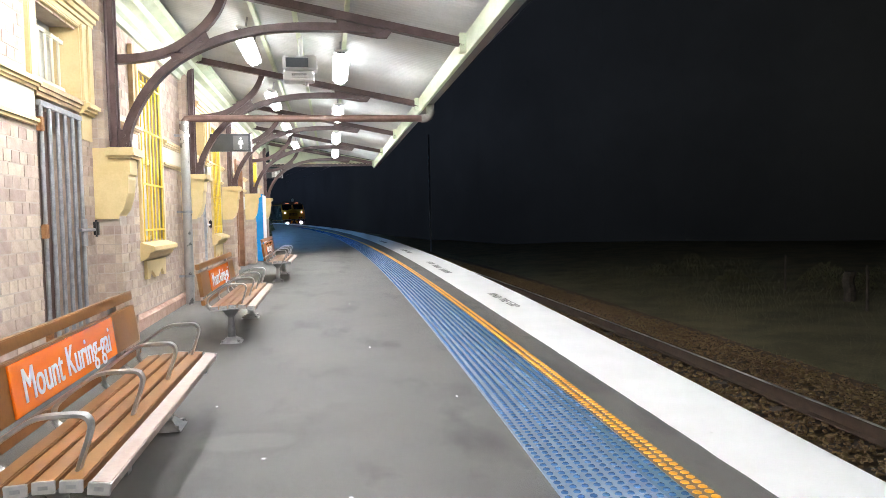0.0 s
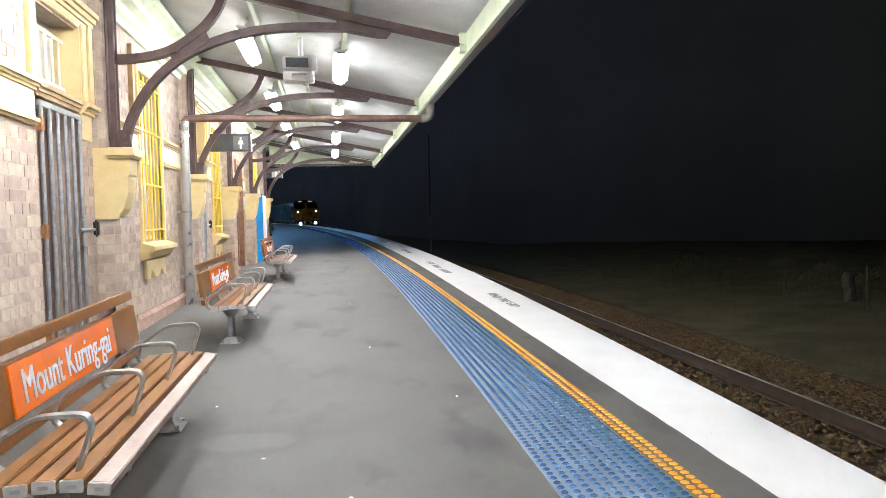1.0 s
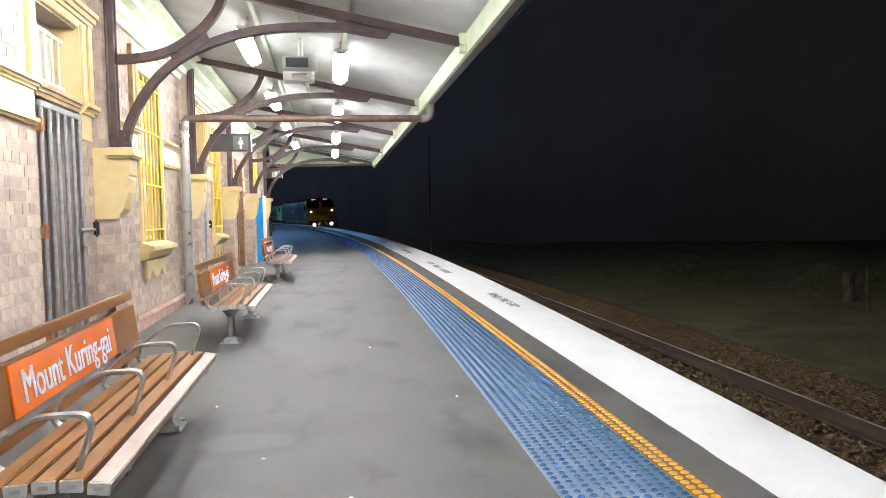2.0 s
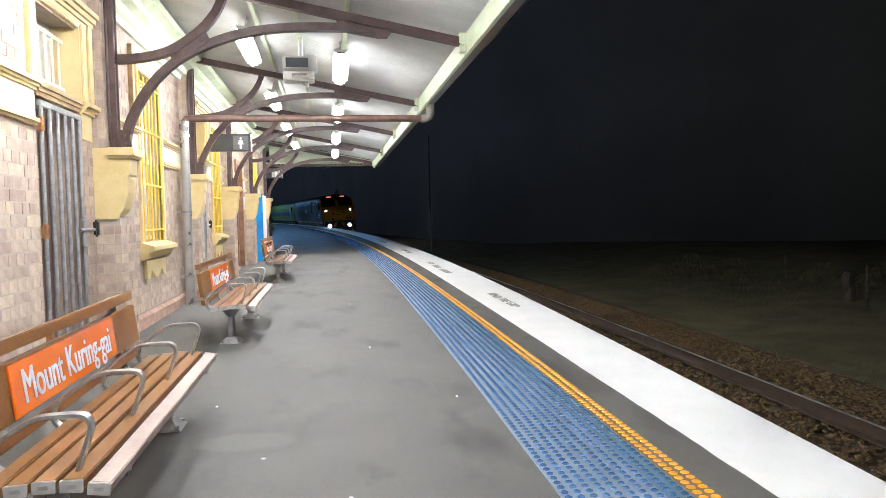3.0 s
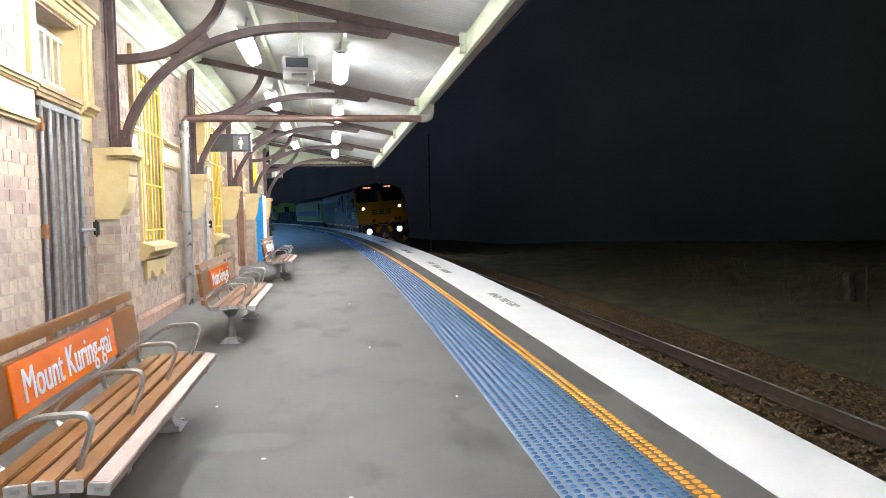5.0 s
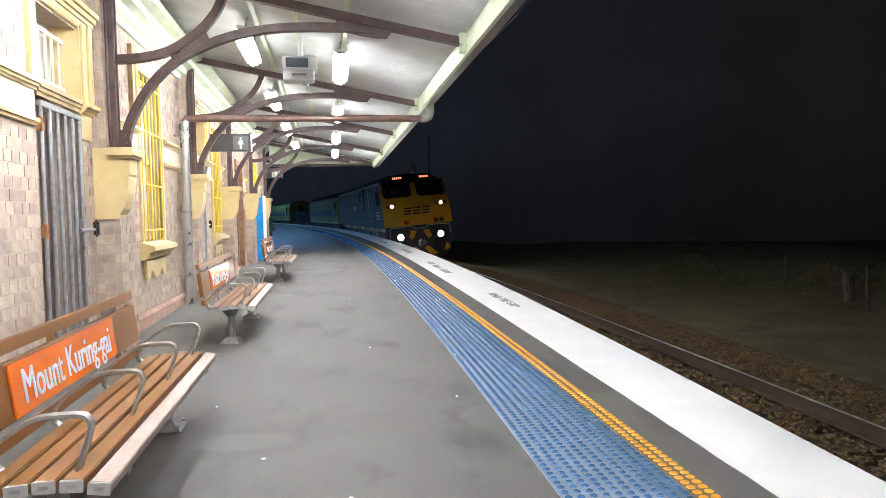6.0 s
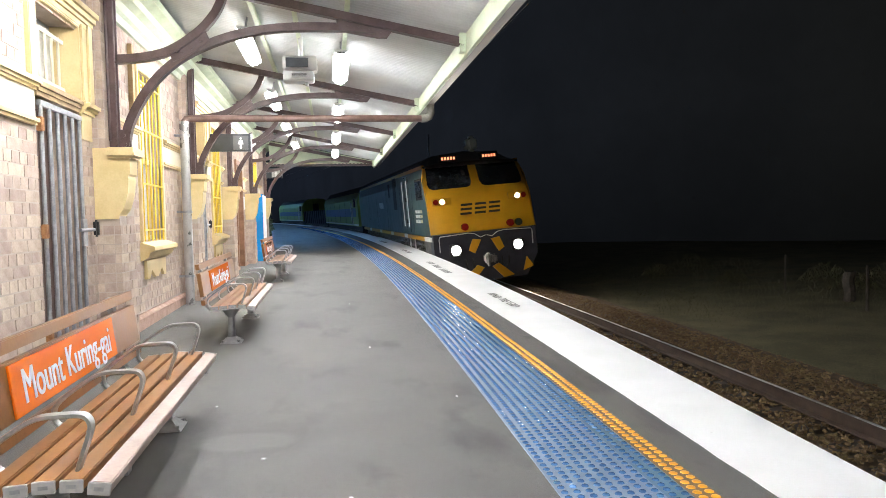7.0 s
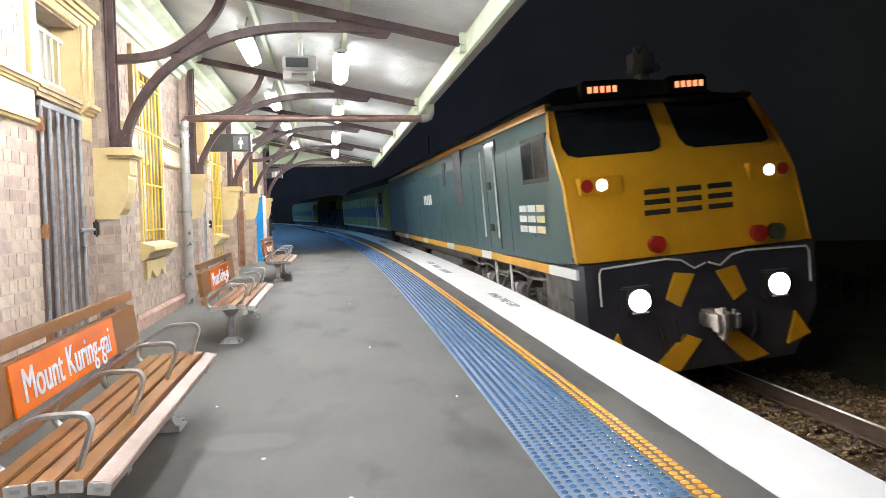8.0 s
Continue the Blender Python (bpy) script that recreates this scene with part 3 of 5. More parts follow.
def bars_gate(y0, y1, z1, n, m_bar, tag, lock=True):
    g = thing("security_gate", tag, "gate")
    x = WALL_X + 0.015
    for i in range(n):
        y = y0 + 0.03 + (y1 - y0 - 0.06) * i / (n - 1)
        part("bar", rod(bmesh.new(), (x, y, 0.1), (x, y, z1), 0.0155, 10), m_bar, g, smooth=True)
    for z in (0.1, z1):
        part("rail", boxed(x - 0.015, x + 0.015, y0, y1, z - 0.02, z + 0.02, 0.003), m_bar, g)
    for z in (0.35, 1.08, 1.83):
        part("hinge", boxed(x - 0.015, x + 0.025, y0 - 0.02, y0 + 0.03, z, z + 0.1, 0.005), M["rust_hinge"], g, "rusty brown hinge")
    if lock:
        part("lock_plate", boxed(x + 0.01, x + 0.03, y1 - 0.12, y1 - 0.02, 1.0, 1.22, 0.004), M["gal"], g)
        part("bolt", rod(bmesh.new(), (x + 0.04, y1 - 0.22, 1.13), (x + 0.04, y1 + 0.1, 1.13), 0.014), M["gal"], g, smooth=True)
        part("padlock", boxed(x + 0.03, x + 0.07, y1 + 0.1, y1 + 0.16, 1.07, 1.21, 0.015), M["black"], g, "black weatherproof padlock cover")
    return g


def window_unit(y0, y1, lo, hi, name="window_1", sill=True):
    w = thing(name, "tall sash window with yellow painted frame and yellow security bars", "window", kind="structure")
    x = WALL_X
    fr = bmesh.new()
    for a, b, c, d in ((y0, y0 + 0.07, lo, hi), (y1 - 0.07, y1, lo, hi), (y0 + 0.07, y1 - 0.07, hi - 0.07, hi), (y0 + 0.07, y1 - 0.07, lo, lo + 0.06), (y0 + 0.07, y1 - 0.07, (lo + hi) / 2 - 0.03, (lo + hi) / 2 + 0.03)):
        box(fr, x - 0.16, x - 0.09, a, b, c, d, 0.006)
    part("window_frame", fr, M["cream"], w)
    part("pane", boxed(x - 0.14, x - 0.13, y0 + 0.07, y1 - 0.07, lo + 0.06, (lo + hi) / 2 - 0.03), M["glass"], w)
    part("pane", boxed(x - 0.13, x - 0.12, y0 + 0.07, y1 - 0.07, (lo + hi) / 2 + 0.03, hi - 0.07), M["glass"], w)
    ar = bmesh.new()
    box(ar, x - 0.01, x + 0.03, y0 - 0.06, y0, lo, hi + 0.06, 0.006)
    box(ar, x - 0.01, x + 0.03, y1, y1 + 0.06, lo, hi + 0.06, 0.006)
    box(ar, x - 0.01, x + 0.031, y0, y1, hi, hi + 0.06, 0.006)
    part("architrave", ar, M["cream"], w)
    n = 6
    for i in range(n):
        y = y0 + 0.05 + (y1 - y0 - 0.1) * i / (n - 1)
        part("bar", rod(bmesh.new(), (x + 0.02, y, lo + 0.01), (x + 0.02, y, hi - 0.03), 0.009, 8), M["yellow_bar"], w, smooth=True)
    for z in (lo + 0.12, lo + 0.62, lo + 1.2, hi - 0.12):
        part("cross_bar", boxed(x + 0.008, x + 0.032, y0 + 0.01, y1 - 0.01, z, z + 0.02), M["yellow_bar"], w)
    if sill:
        out = [(x - 0.16, lo - 0.02), (x - 0.16, lo), (x + 0.02, lo), (x + 0.15, lo - 0.045), (x + 0.15, lo - 0.085), (x + 0.13, lo - 0.1), (x + 0.1, lo - 0.11), (x + 0.085, lo - 0.155), (x + 0.04, lo - 0.185), (x - 0.0, lo - 0.2)]
        part("window_sill", extrude_outline(bmesh.new(), out, "y", y0 - 0.09, y1 + 0.09), M["cream"], w)
        a, b = y0 + 0.04, y1 - 0.04
        z = lo - 0.2
        c = (a + b) / 2
        ol = [(a, z), (b, z), (b, z - 0.2), (b - 0.1, z - 0.2), (b - 0.2, z - 0.11), (c + 0.05, z - 0.2), (c - 0.05, z - 0.2), (a + 0.2, z - 0.11), (a + 0.1, z - 0.2), (a, z - 0.2)]
        part("apron", extrude_outline(bmesh.new(), ol, "x", x, x + 0.035), M["cream"], w, "yellow shaped apron below the sill")
    return w


def door_unit(y0, y1, head, transom, name, door_m):
    d = thing(name, "dark door behind a barred gate with a yellow framed fanlight", "door", kind="structure")
    x = WALL_X
    part("door_leaf", boxed(x - 0.28, x - 0.23, y0 + 0.01, y1 - 0.01, 0.02, transom, 0.004), door_m, d)
    for s in (0, 1):
        a = y0 - 0.002 if s == 0 else y1 - 0.012
        part("reveal", boxed(x - 0.34, x - 0.012 if s == 0 else x + 0.032, a, a + 0.014, transom + 0.1 if s else 0.0, head), M["cream"], d)
    part("reveal", boxed(x - 0.34, x - 0.003, y1 - 0.012, y1 + 0.002, 0.0, transom), M["brick"], d)
    ar = bmesh.new()
    box(ar, x - 0.01, x + 0.035, y1, y1 + 0.24, transom + 0.1, head + 0.2, 0.006)
    box(ar, x + 0.034, x + 0.055, y1 + 0.14, y1 + 0.24, transom + 0.1, head + 0.2, 0.006)
    box(ar, x + 0.034, x + 0.05, y1, y1 + 0.04, transom + 0.1, head + 0.04, 0.006)
    box(ar, x - 0.01, x + 0.035, y0 - 0.12, y0, transom + 0.1, head + 0.16, 0.006)
    box(ar, x - 0.01, x + 0.036, y0, y1, head, head + 0.16, 0.006)
    part("architrave", ar, M["cream"], d)
    part("jamb_panel", boxed(x - 0.01, x + 0.02, y1 + 0.005, y1 + 0.25, 1.87, transom), M["cream"], d)
    part("transom", moulding(bmesh.new(), y0 + 0.002, y1, transom, [(0.015, 0.03), (0.03, 0.03), (0.045, 0.03), (0.02, 0.02)]), M["tan"], d, "tan timber transom")
    part("capital", moulding(bmesh.new(), y1 + 0.002, y1 + 0.28, transom, [(0.04, 0.025), (0.065, 0.025), (0.09, 0.03), (0.06, 0.02)]), M["cream"], d)
    part("head_moulding", moulding(bmesh.new(), y0 - 0.1, y1 + 0.26, head + 0.02, [(0.04, 0.04), (0.06, 0.03), (0.085, 0.04), (0.11, 0.04)]), M["cream"], d)
    part("fanlight_pane", boxed(x - 0.2, x - 0.19, y0 + 0.01, y1 - 0.01, transom + 0.1, head), M["glass"], d)
    n = 6
    for i in range(n):
        y = y0 + 0.1 + (y1 - y0 - 0.2) * i / (n - 1)
        part("bar", rod(bmesh.new(), (x - 0.1, y, transom + 0.11), (x - 0.1, y, head - 0.1), 0.012, 8), M["pale"], d, smooth=True)
    for z in (transom + 0.16, head - 0.14):
        part("cross_bar", boxed(x - 0.112, x - 0.088, y0 + 0.01, y1 - 0.01, z, z + 0.03), M["pale"], d)
    return d


def build_openings():
    for i, o in enumerate([OPENINGS[1], OPENINGS[3], OPENINGS[5]]):
        window_unit(*o, name="window_%d" % (i + 1))
    door_unit(5.27, 6.13, 2.76, 2.08, "door_1", M["dark_door"])
    door_unit(11.02, 11.75, 2.8, 2.08, "door_2", M["dark_door"])
    bars_gate(5.29, 6.11, 2.03, 6, M["gal"], "grey galvanised steel bar gate, locked, across the doorway")
    bars_gate(11.04, 11.73, 2.03, 6, M["gal"], "grey steel bar gate, locked, across the far doorway")
    d = thing("door_3", "brown timber framed doorway in the brick wall", "door", kind="structure")
    x = WALL_X
    for a, b, lo, hi in ((15.5, 15.6, 0.0, 2.5), (16.45, 16.55, 0.0, 2.5), (15.6, 16.45, 2.4, 2.5)):
        part("frame", boxed(x - 0.2, x + 0.04, a, b, lo, hi, 0.006), M["brown_wood"], d)
    part("door_leaf", boxed(x - 0.16, x - 0.11, 15.6, 16.45, 0.15, 2.4, 0.005), M["brown_wood"], d)
    part("notice", boxed(x + 0.0, x + 0.02, 16.75, 17.0, 1.45, 1.75, 0.003), M["box_white"], thing("wall_notice", "small white notice box on the brick wall", "notice"))


def build_canopy():
    # corrugated sheet, sloping down to the track side
    X0, X1, Z0, Z1 = WALL_X + 0.25, 1.34, 3.55, 2.93
    y_end = 21.3
    n = int((y_end + 10) / 0.0127)
    v, f = [], []
    for i in range(n + 1):
        y = -10 + i * 0.0127
        w = 0.009 * math.sin(2 * math.pi * y / 0.0762)
        v += [(X0, y, Z0 + w), (X1, y, Z1 + w)]
        if i:
            k = 2 * i
            f.append((k - 2, k - 1, k + 1, k))
    me = bpy.data.meshes.new("canopy_sheet")
    me.from_pydata(v, [], f)
    me.materials.append(M["sheet"])
    for p in me.polygons:
        p.use_smooth = True
    tagged(new("ceiling_canopy", me), "white painted corrugated iron canopy roof", "canopy roof", "", "structure")

    def roof_z(x):
        return Z0 + (Z1 - Z0) * (x - X0) / (X1 - X0)
    for x in (-0.72, -0.3, 0.2):
        z = roof_z(x) - 0.012
        bm = boxed(x - 0.022, x + 0.022, -10, y_end - 0.05, z - 0.06, z, 0.004)
        tagged(new("purlin", finish(bm, "purlin", M["green_trim"])), "pale green timber purlin under the canopy sheet", "purlin", "canopy purlins", "structure")
    # fascia and gutter
    bm = boxed(1.3, 1.34, -10, y_end, 2.7, 2.9, 0.004)
    tagged(new("fascia", finish(bm, "fascia", M["green_trim"])), "pale green fascia board along the canopy edge", "fascia", "", "structure")
    gut = [(1.345, 2.74), (1.345, 2.9), (1.36, 2.9), (1.37, 2.76), (1.44, 2.76), (1.45, 2.9), (1.46, 2.9), (1.455, 2.74)]
    tagged(new("gutter", finish(extrude_outline(bmesh.new(), gut, "y", -10, y_end + 0.02), "gutter", M["iron"])), "dark brown metal gutter outside the fascia", "gutter", "", "structure")
    # end: boarded gable panel with a scalloped sheet edge below
    y = y_end
    bm = extrude_outline(bmesh.new(), [(X0, Z0 - 0.02), (1.34, Z1 - 0.02), (1.34, 2.86), (X0 + 0.02, 2.86)], "y", y - 0.03, y)
    tagged(new("canopy_end_panel", finish(bm, "canopy_end_panel", M["green_trim"])), "pale green boarded panel closing the canopy end", "end panel", "", "structure")
    bm = bmesh.new()
    xx, pts = X0 - 0.1, []
    while xx < 1.42:
        pts.append((xx, 2.83 + 0.018 * abs(math.sin(math.pi * (xx - X0) / 0.11))))
        xx += 0.0138
    out = pts + [(1.42, 2.89), (X0 - 0.1, 2.89)]
    extrude_outline(bm, out, "y", y + 0.004, y + 0.02)
    tagged(new("end_valance", finish(bm, "end_valance", M["pale"])), "scalloped pale sheet edge at the canopy end", "valance", "", "structure")
    tagged(new("end_gutter", finish(boxed(X0, 1.46, y + 0.03, y + 0.13, 2.77, 2.83, 0.01), "end_gutter", M["iron"])), "dark gutter across the canopy end", "gutter", "", "structure")

    br = None
    for base in BAYS:
        yc = base + 0.17
        if br is None:
            br = make_bracket(yc)
            first = yc
        else:
            copy_thing(br, pose(0, yc - first, 0))


def make_bracket(yc):
    b = thing("canopy_bracket", "dark red-brown painted iron canopy bracket on a yellow corbel", "bracket", "canopy brackets")
    iron = M["iron"]
    post = boxed(-1.875, -1.825, yc - 0.05, yc + 0.05, 1.83, 3.42, 0.004)
    box(post, -1.89, -1.81, yc - 0.008, yc + 0.008, 1.83, 3.42)
    rod(post, (-1.885, yc - 0.045, 1.9), (-1.885, yc - 0.045, 3.4), 0.012, 8)
    part("post", post, iron, b)

    def arc(pts, n=28):
        return smooth_line([(x, yc, z) for x, z in pts], n)
    tee = [(-0.04, 0.028), (-0.04, 0.04), (0.04, 0.04), (0.04, 0.028), (0.008, 0.028), (0.008, -0.04), (-0.008, -0.04), (-0.008, 0.028)]
    low = [(-1.77, 1.86), (-1.735, 2.05), (-1.58, 2.34), (-1.38, 2.56), (-1.13, 2.72), (-0.79, 2.85), (-0.39, 2.92), (0.12, 2.935), (0.45, 2.915)]
    up = [(-1.83, 2.615), (-1.61, 2.635), (-1.37, 2.7), (-1.13, 2.86), (-0.97, 3.04), (-0.89, 3.22)]
    part("lower_arc", sweep(bmesh.new(), arc(low), tee, fixed=(0, 1, 0)), iron, b)
    part("upper_arc", sweep(bmesh.new(), arc(up, 16), tee, fixed=(0, 1, 0)), iron, b)
    z0, z1 = 3.42, 2.8
    raf = bmesh.new()
    sweep(raf, [(-1.9, yc, z0 + 0.02), (1.29, yc, z1 + 0.02)], [(-0.04, 0.03), (-0.04, 0.045), (0.04, 0.045), (0.04, 0.03), (0.008, 0.03), (0.008, -0.04), (-0.008, -0.04), (-0.008, 0.03)], fixed=(0, 1, 0))
    part("rafter", raf, iron, b)
    gus = extrude_outline(bmesh.new(), [(0.1, 3.04), (0.62, 2.92), (0.56, 2.84), (0.47, 2.84), (0.1, 2.9)], "y", yc - 0.014, yc + 0.014)
    part("gusset_plate", gus, iron, b)
    for x, z in ((0.2, 2.96), (0.3, 2.945), (0.4, 2.93), (0.5, 2.9)):
        part("rivet", rod(bmesh.new(), (x, yc - 0.025, z), (x, yc - 0.012, z), 0.013, 8), iron, b)
    part("foot_plate", boxed(-1.91, -1.72, yc - 0.02, yc + 0.02, 1.83, 2.0, 0.004), iron, b)
    for x, z in ((-1.86, 1.87), (-1.77, 1.87), (-1.86, 1.95), (-1.78, 1.95), (-1.86, 2.61), (-1.3, 2.69)):
        part("rivet", rod(bmesh.new(), (x, yc - 0.05 if z > 2.5 else yc - 0.034, z), (x, yc - 0.015, z), 0.017, 8), iron, b)
    jp = extrude_outline(bmesh.new(), [(-1.34, 2.6), (-1.2, 2.66), (-1.02, 2.79), (-1.06, 2.88), (-1.2, 2.79), (-1.38, 2.68)], "y", yc - 0.016, yc + 0.016)
    part("junction_plate", jp, iron, b)
    for x, z in ((-1.26, 2.68), (-1.18, 2.72), (-1.1, 2.79)):
        part("rivet", rod(bmesh.new(), (x, yc - 0.03, z), (x, yc - 0.014, z), 0.015, 8), iron, b)
    part("cleat", boxed(1.24, 1.3, yc - 0.04, yc + 0.04, 2.72, 2.9, 0.004), M["green_trim"], b)
    cor = [(WALL_X + 0.002, 1.215), (-1.81, 1.215), (-1.8, 1.25), (-1.765, 1.3), (-1.745, 1.36), (-1.725, 1.44), (-1.715, 1.56), (-1.72, 1.585), (-1.7, 1.6), (-1.7, 1.71), (WALL_X + 0.002, 1.71)]
    part("corbel", extrude_outline(bmesh.new(), cor, "y", yc - 0.17, yc + 0.06), M["cream"], b, "yellow painted scrolled corbel")
    ab = bmesh.new()
    for d, lo, hi in ((0.0, 1.71, 1.735), (0.025, 1.735, 1.76), (0.05, 1.76, 1.785), (0.04, 1.785, 1.828)):
        box(ab, -1.87, -1.7 + d, yc - 0.17 - d, yc + 0.07 + d, lo, hi)
    box(ab, WALL_X + 0.002, -1.87, yc - 0.17, yc + 0.06, 1.71, 1.826)
    part("abacus", ab, M["cream"], b, "yellow moulded corbel top")
    return b


def build_lamps():
    def lamp(x, z, roll):
        o = thing("canopy_light", "lit white tubular canopy light fitting under a purlin", "light fitting", "canopy lights")
        part("diffuser", boxed(-0.09, 0.09, -0.62, 0.62, -0.06, 0.04, 0.03), M["diffuser"], o, "glowing white diffuser", smooth=True)
        part("tube", boxed(-0.018, 0.018, -0.57, 0.57, -0.078, -0.0605, 0.004), M["tube"], o, "bright fluorescent tube")
        part("housing", boxed(-0.075, 0.075, -0.64, 0.64, 0.041, 0.075, 0.01), M["box_white"], o)
        for y in (-0.4, 0.4):
            part("hanger", rod(bmesh.new(), (0, y, 0.07), (0, y, 0.3), 0.01, 8), M["gal"], o)
        for y in (-0.62, 0.62):
            part("end_cap", boxed(-0.05, 0.05, y - 0.01, y + 0.01, 0.03, 0.07, 0.008), M["sign_dark"], o)
        o.matrix_world = pose(x, 0, z, 0, roll, 0)
        return o
    a, b = lamp(0.16, 2.95, 0), lamp(-0.87, 3.13, 11)
    mid = [FIRST + BAY * i + 2.03 for i in range(-2, 4)]
    for i, y in enumerate(mid):
        for o, x, z, r in ((a, 0.16, 2.95, 0), (b, -0.87, 3.13, 11)):
            m = pose(x, y if r == 0 else y - 0.2, z, 0, r, 0)
            if i == 0:
                o.matrix_world = m
            else:
                copy_thing(o, m)


def build_pipe():
    p = thing("drain_pipe", "grey painted downpipe with a brown pipe crossing under the canopy", "drain pipe")
    part("downpipe", rod(bmesh.new(), (-1.87, 9.68, 0.06), (-1.87, 9.68, 2.5), 0.058, 20), M["pipe"], p, smooth=True)
    for z in (0.45, 1.3, 2.3):
        part("clip", rod(bmesh.new(), (-1.87, 9.68, z), (-1.87, 9.68, z + 0.03), 0.066, 20), M["gal"], p, smooth=True)
        part("clip_arm", boxed(-2.0, -1.93, 9.66, 9.7, z, z + 0.03), M["gal"], p)
    pts = [(-1.87, 9.68, 2.42), (-1.87, 9.69, 2.49), (-1.84, 9.71, 2.535), (-1.78, 9.74, 2.545), (1.3, 9.75, 2.55)]
    part("cross_pipe", sweep(bmesh.new(), pts, disc(0.048, 14), fixed=(0, 1, 0)), M["rust_pipe"], p, "brown painted crossing pipe", smooth=True)
    pts = [(1.28, 9.75, 2.55), (1.34, 9.75, 2.552), (1.39, 9.75, 2.575), (1.41, 9.75, 2.63), (1.41, 9.75, 2.76)]
    part("elbow", sweep(bmesh.new(), pts, disc(0.056, 14), fixed=(0, 1, 0)), M["concrete"], p, "pale weathered elbow", smooth=True)


def build_signs():
    def flag(name, y, x1, z0, z1, label, field):
        s = thing(name, label, "sign")
        part("panel", boxed(-1.93, x1, y, y + 0.03, z0, z1, 0.004), M["sign_dark"], s)
        part("edge_trim", boxed(x1 + 0.001, x1 + 0.02, y - 0.004, y + 0.034, z0, z1), M["box_white"], s)
        w = (z1 - z0)
        cx, cz = x1 - 0.55 * w, (z0 + z1) / 2
        part("pictogram_field", boxed(cx - 0.42 * w, cx + 0.42 * w, y - 0.004, y, cz - 0.4 * w, cz + 0.4 * w), M[field], s)
        fig = bmesh.new()
        rod(fig, (cx, y - 0.007, cz + 0.24 * w), (cx, y - 0.0045, cz + 0.24 * w), 0.06 * w, 14)
        extrude_outline(fig, [(cx - 0.09 * w, cz + 0.16 * w), (cx + 0.09 * w, cz + 0.16 * w), (cx + 0.16 * w, cz - 0.1 * w), (cx + 0.06 * w, cz - 0.1 * w), (cx + 0.06 * w, cz - 0.34 * w), (cx - 0.06 * w, cz - 0.34 * w), (cx - 0.06 * w, cz - 0.1 * w), (cx - 0.16 * w, cz - 0.1 * w)], "y", y - 0.007, y - 0.0045)
        part("pictogram", fig, M["white"], s, "plain white pictogram shape")
        part("wall_arm", boxed(WALL_X + 0.002, -1.9, y + 0.005, y + 0.025, z1 - 0.1, z1 - 0.06), M["gal"], s)
        return s
    flag("flag_sign", 12.05, -1.28, 2.33, 2.62, "dark grey flag sign with a white pictogram on the wall", "sign_grey")
    flag("flag_sign", 20.95, -1.38, 2.41, 2.7, "dark grey flag sign with a pale pictogram field", "cap")
    d = thing("platform_display", "white twin-screen display box hanging from the canopy", "display")
    part("upper_housing", boxed(-0.475, -0.105, 7.9, 8.14, 2.82, 2.97, 0.012), M["box_white"], d)
    part("upper_screen", boxed(-0.44, -0.2, 7.885, 7.9, 2.845, 2.945), M["grey_screen"], d, "grey unlit screen")
    part("lower_housing", boxed(-0.475, -0.14, 7.92, 8.14, 2.705, 2.815, 0.012), M["box_white"], d)
    ls = part("lower_screen", boxed(-0.39, -0.2, 7.905, 7.92, 2.735, 2.79), M["box_white"], d)
    for z in (2.748, 2.762, 2.776):
        part("text_bar", boxed(-0.38, -0.22, 7.902, 7.9045, z, z + 0.006), M["sign_grey"], ls)
    part("stem", rod(bmesh.new(), (-0.28, 8.02, 2.96), (-0.28, 8.02, 3.2), 0.025), M["box_white"], d)
    part("spigot", rod(bmesh.new(), (-0.22, 8.02, 2.66), (-0.22, 8.02, 2.705), 0.022), M["box_white"], d)
    c = thing("vending_cabinet", "tall bright blue cabinet with a pale edge against the wall", "cabinet")
    part("body", boxed(WALL_X + 0.01, -1.68, 18.05, 18.8, 0.17, 1.85, 0.012), M["blue_box"], c)
    part("door_edge", boxed(-1.679, -1.664, 18.05, 18.8, 0.25, 1.82, 0.004), M["white"], c, "pale shiny door edge")
    h = thing("timber_batten", "yellow brown batten fixed upright on the wall", "batten")
    part("batten", boxed(WALL_X + 0.004, WALL_X + 0.05, 7.6, 7.68, 2.17, 3.0, 0.004), M["tan"], h)


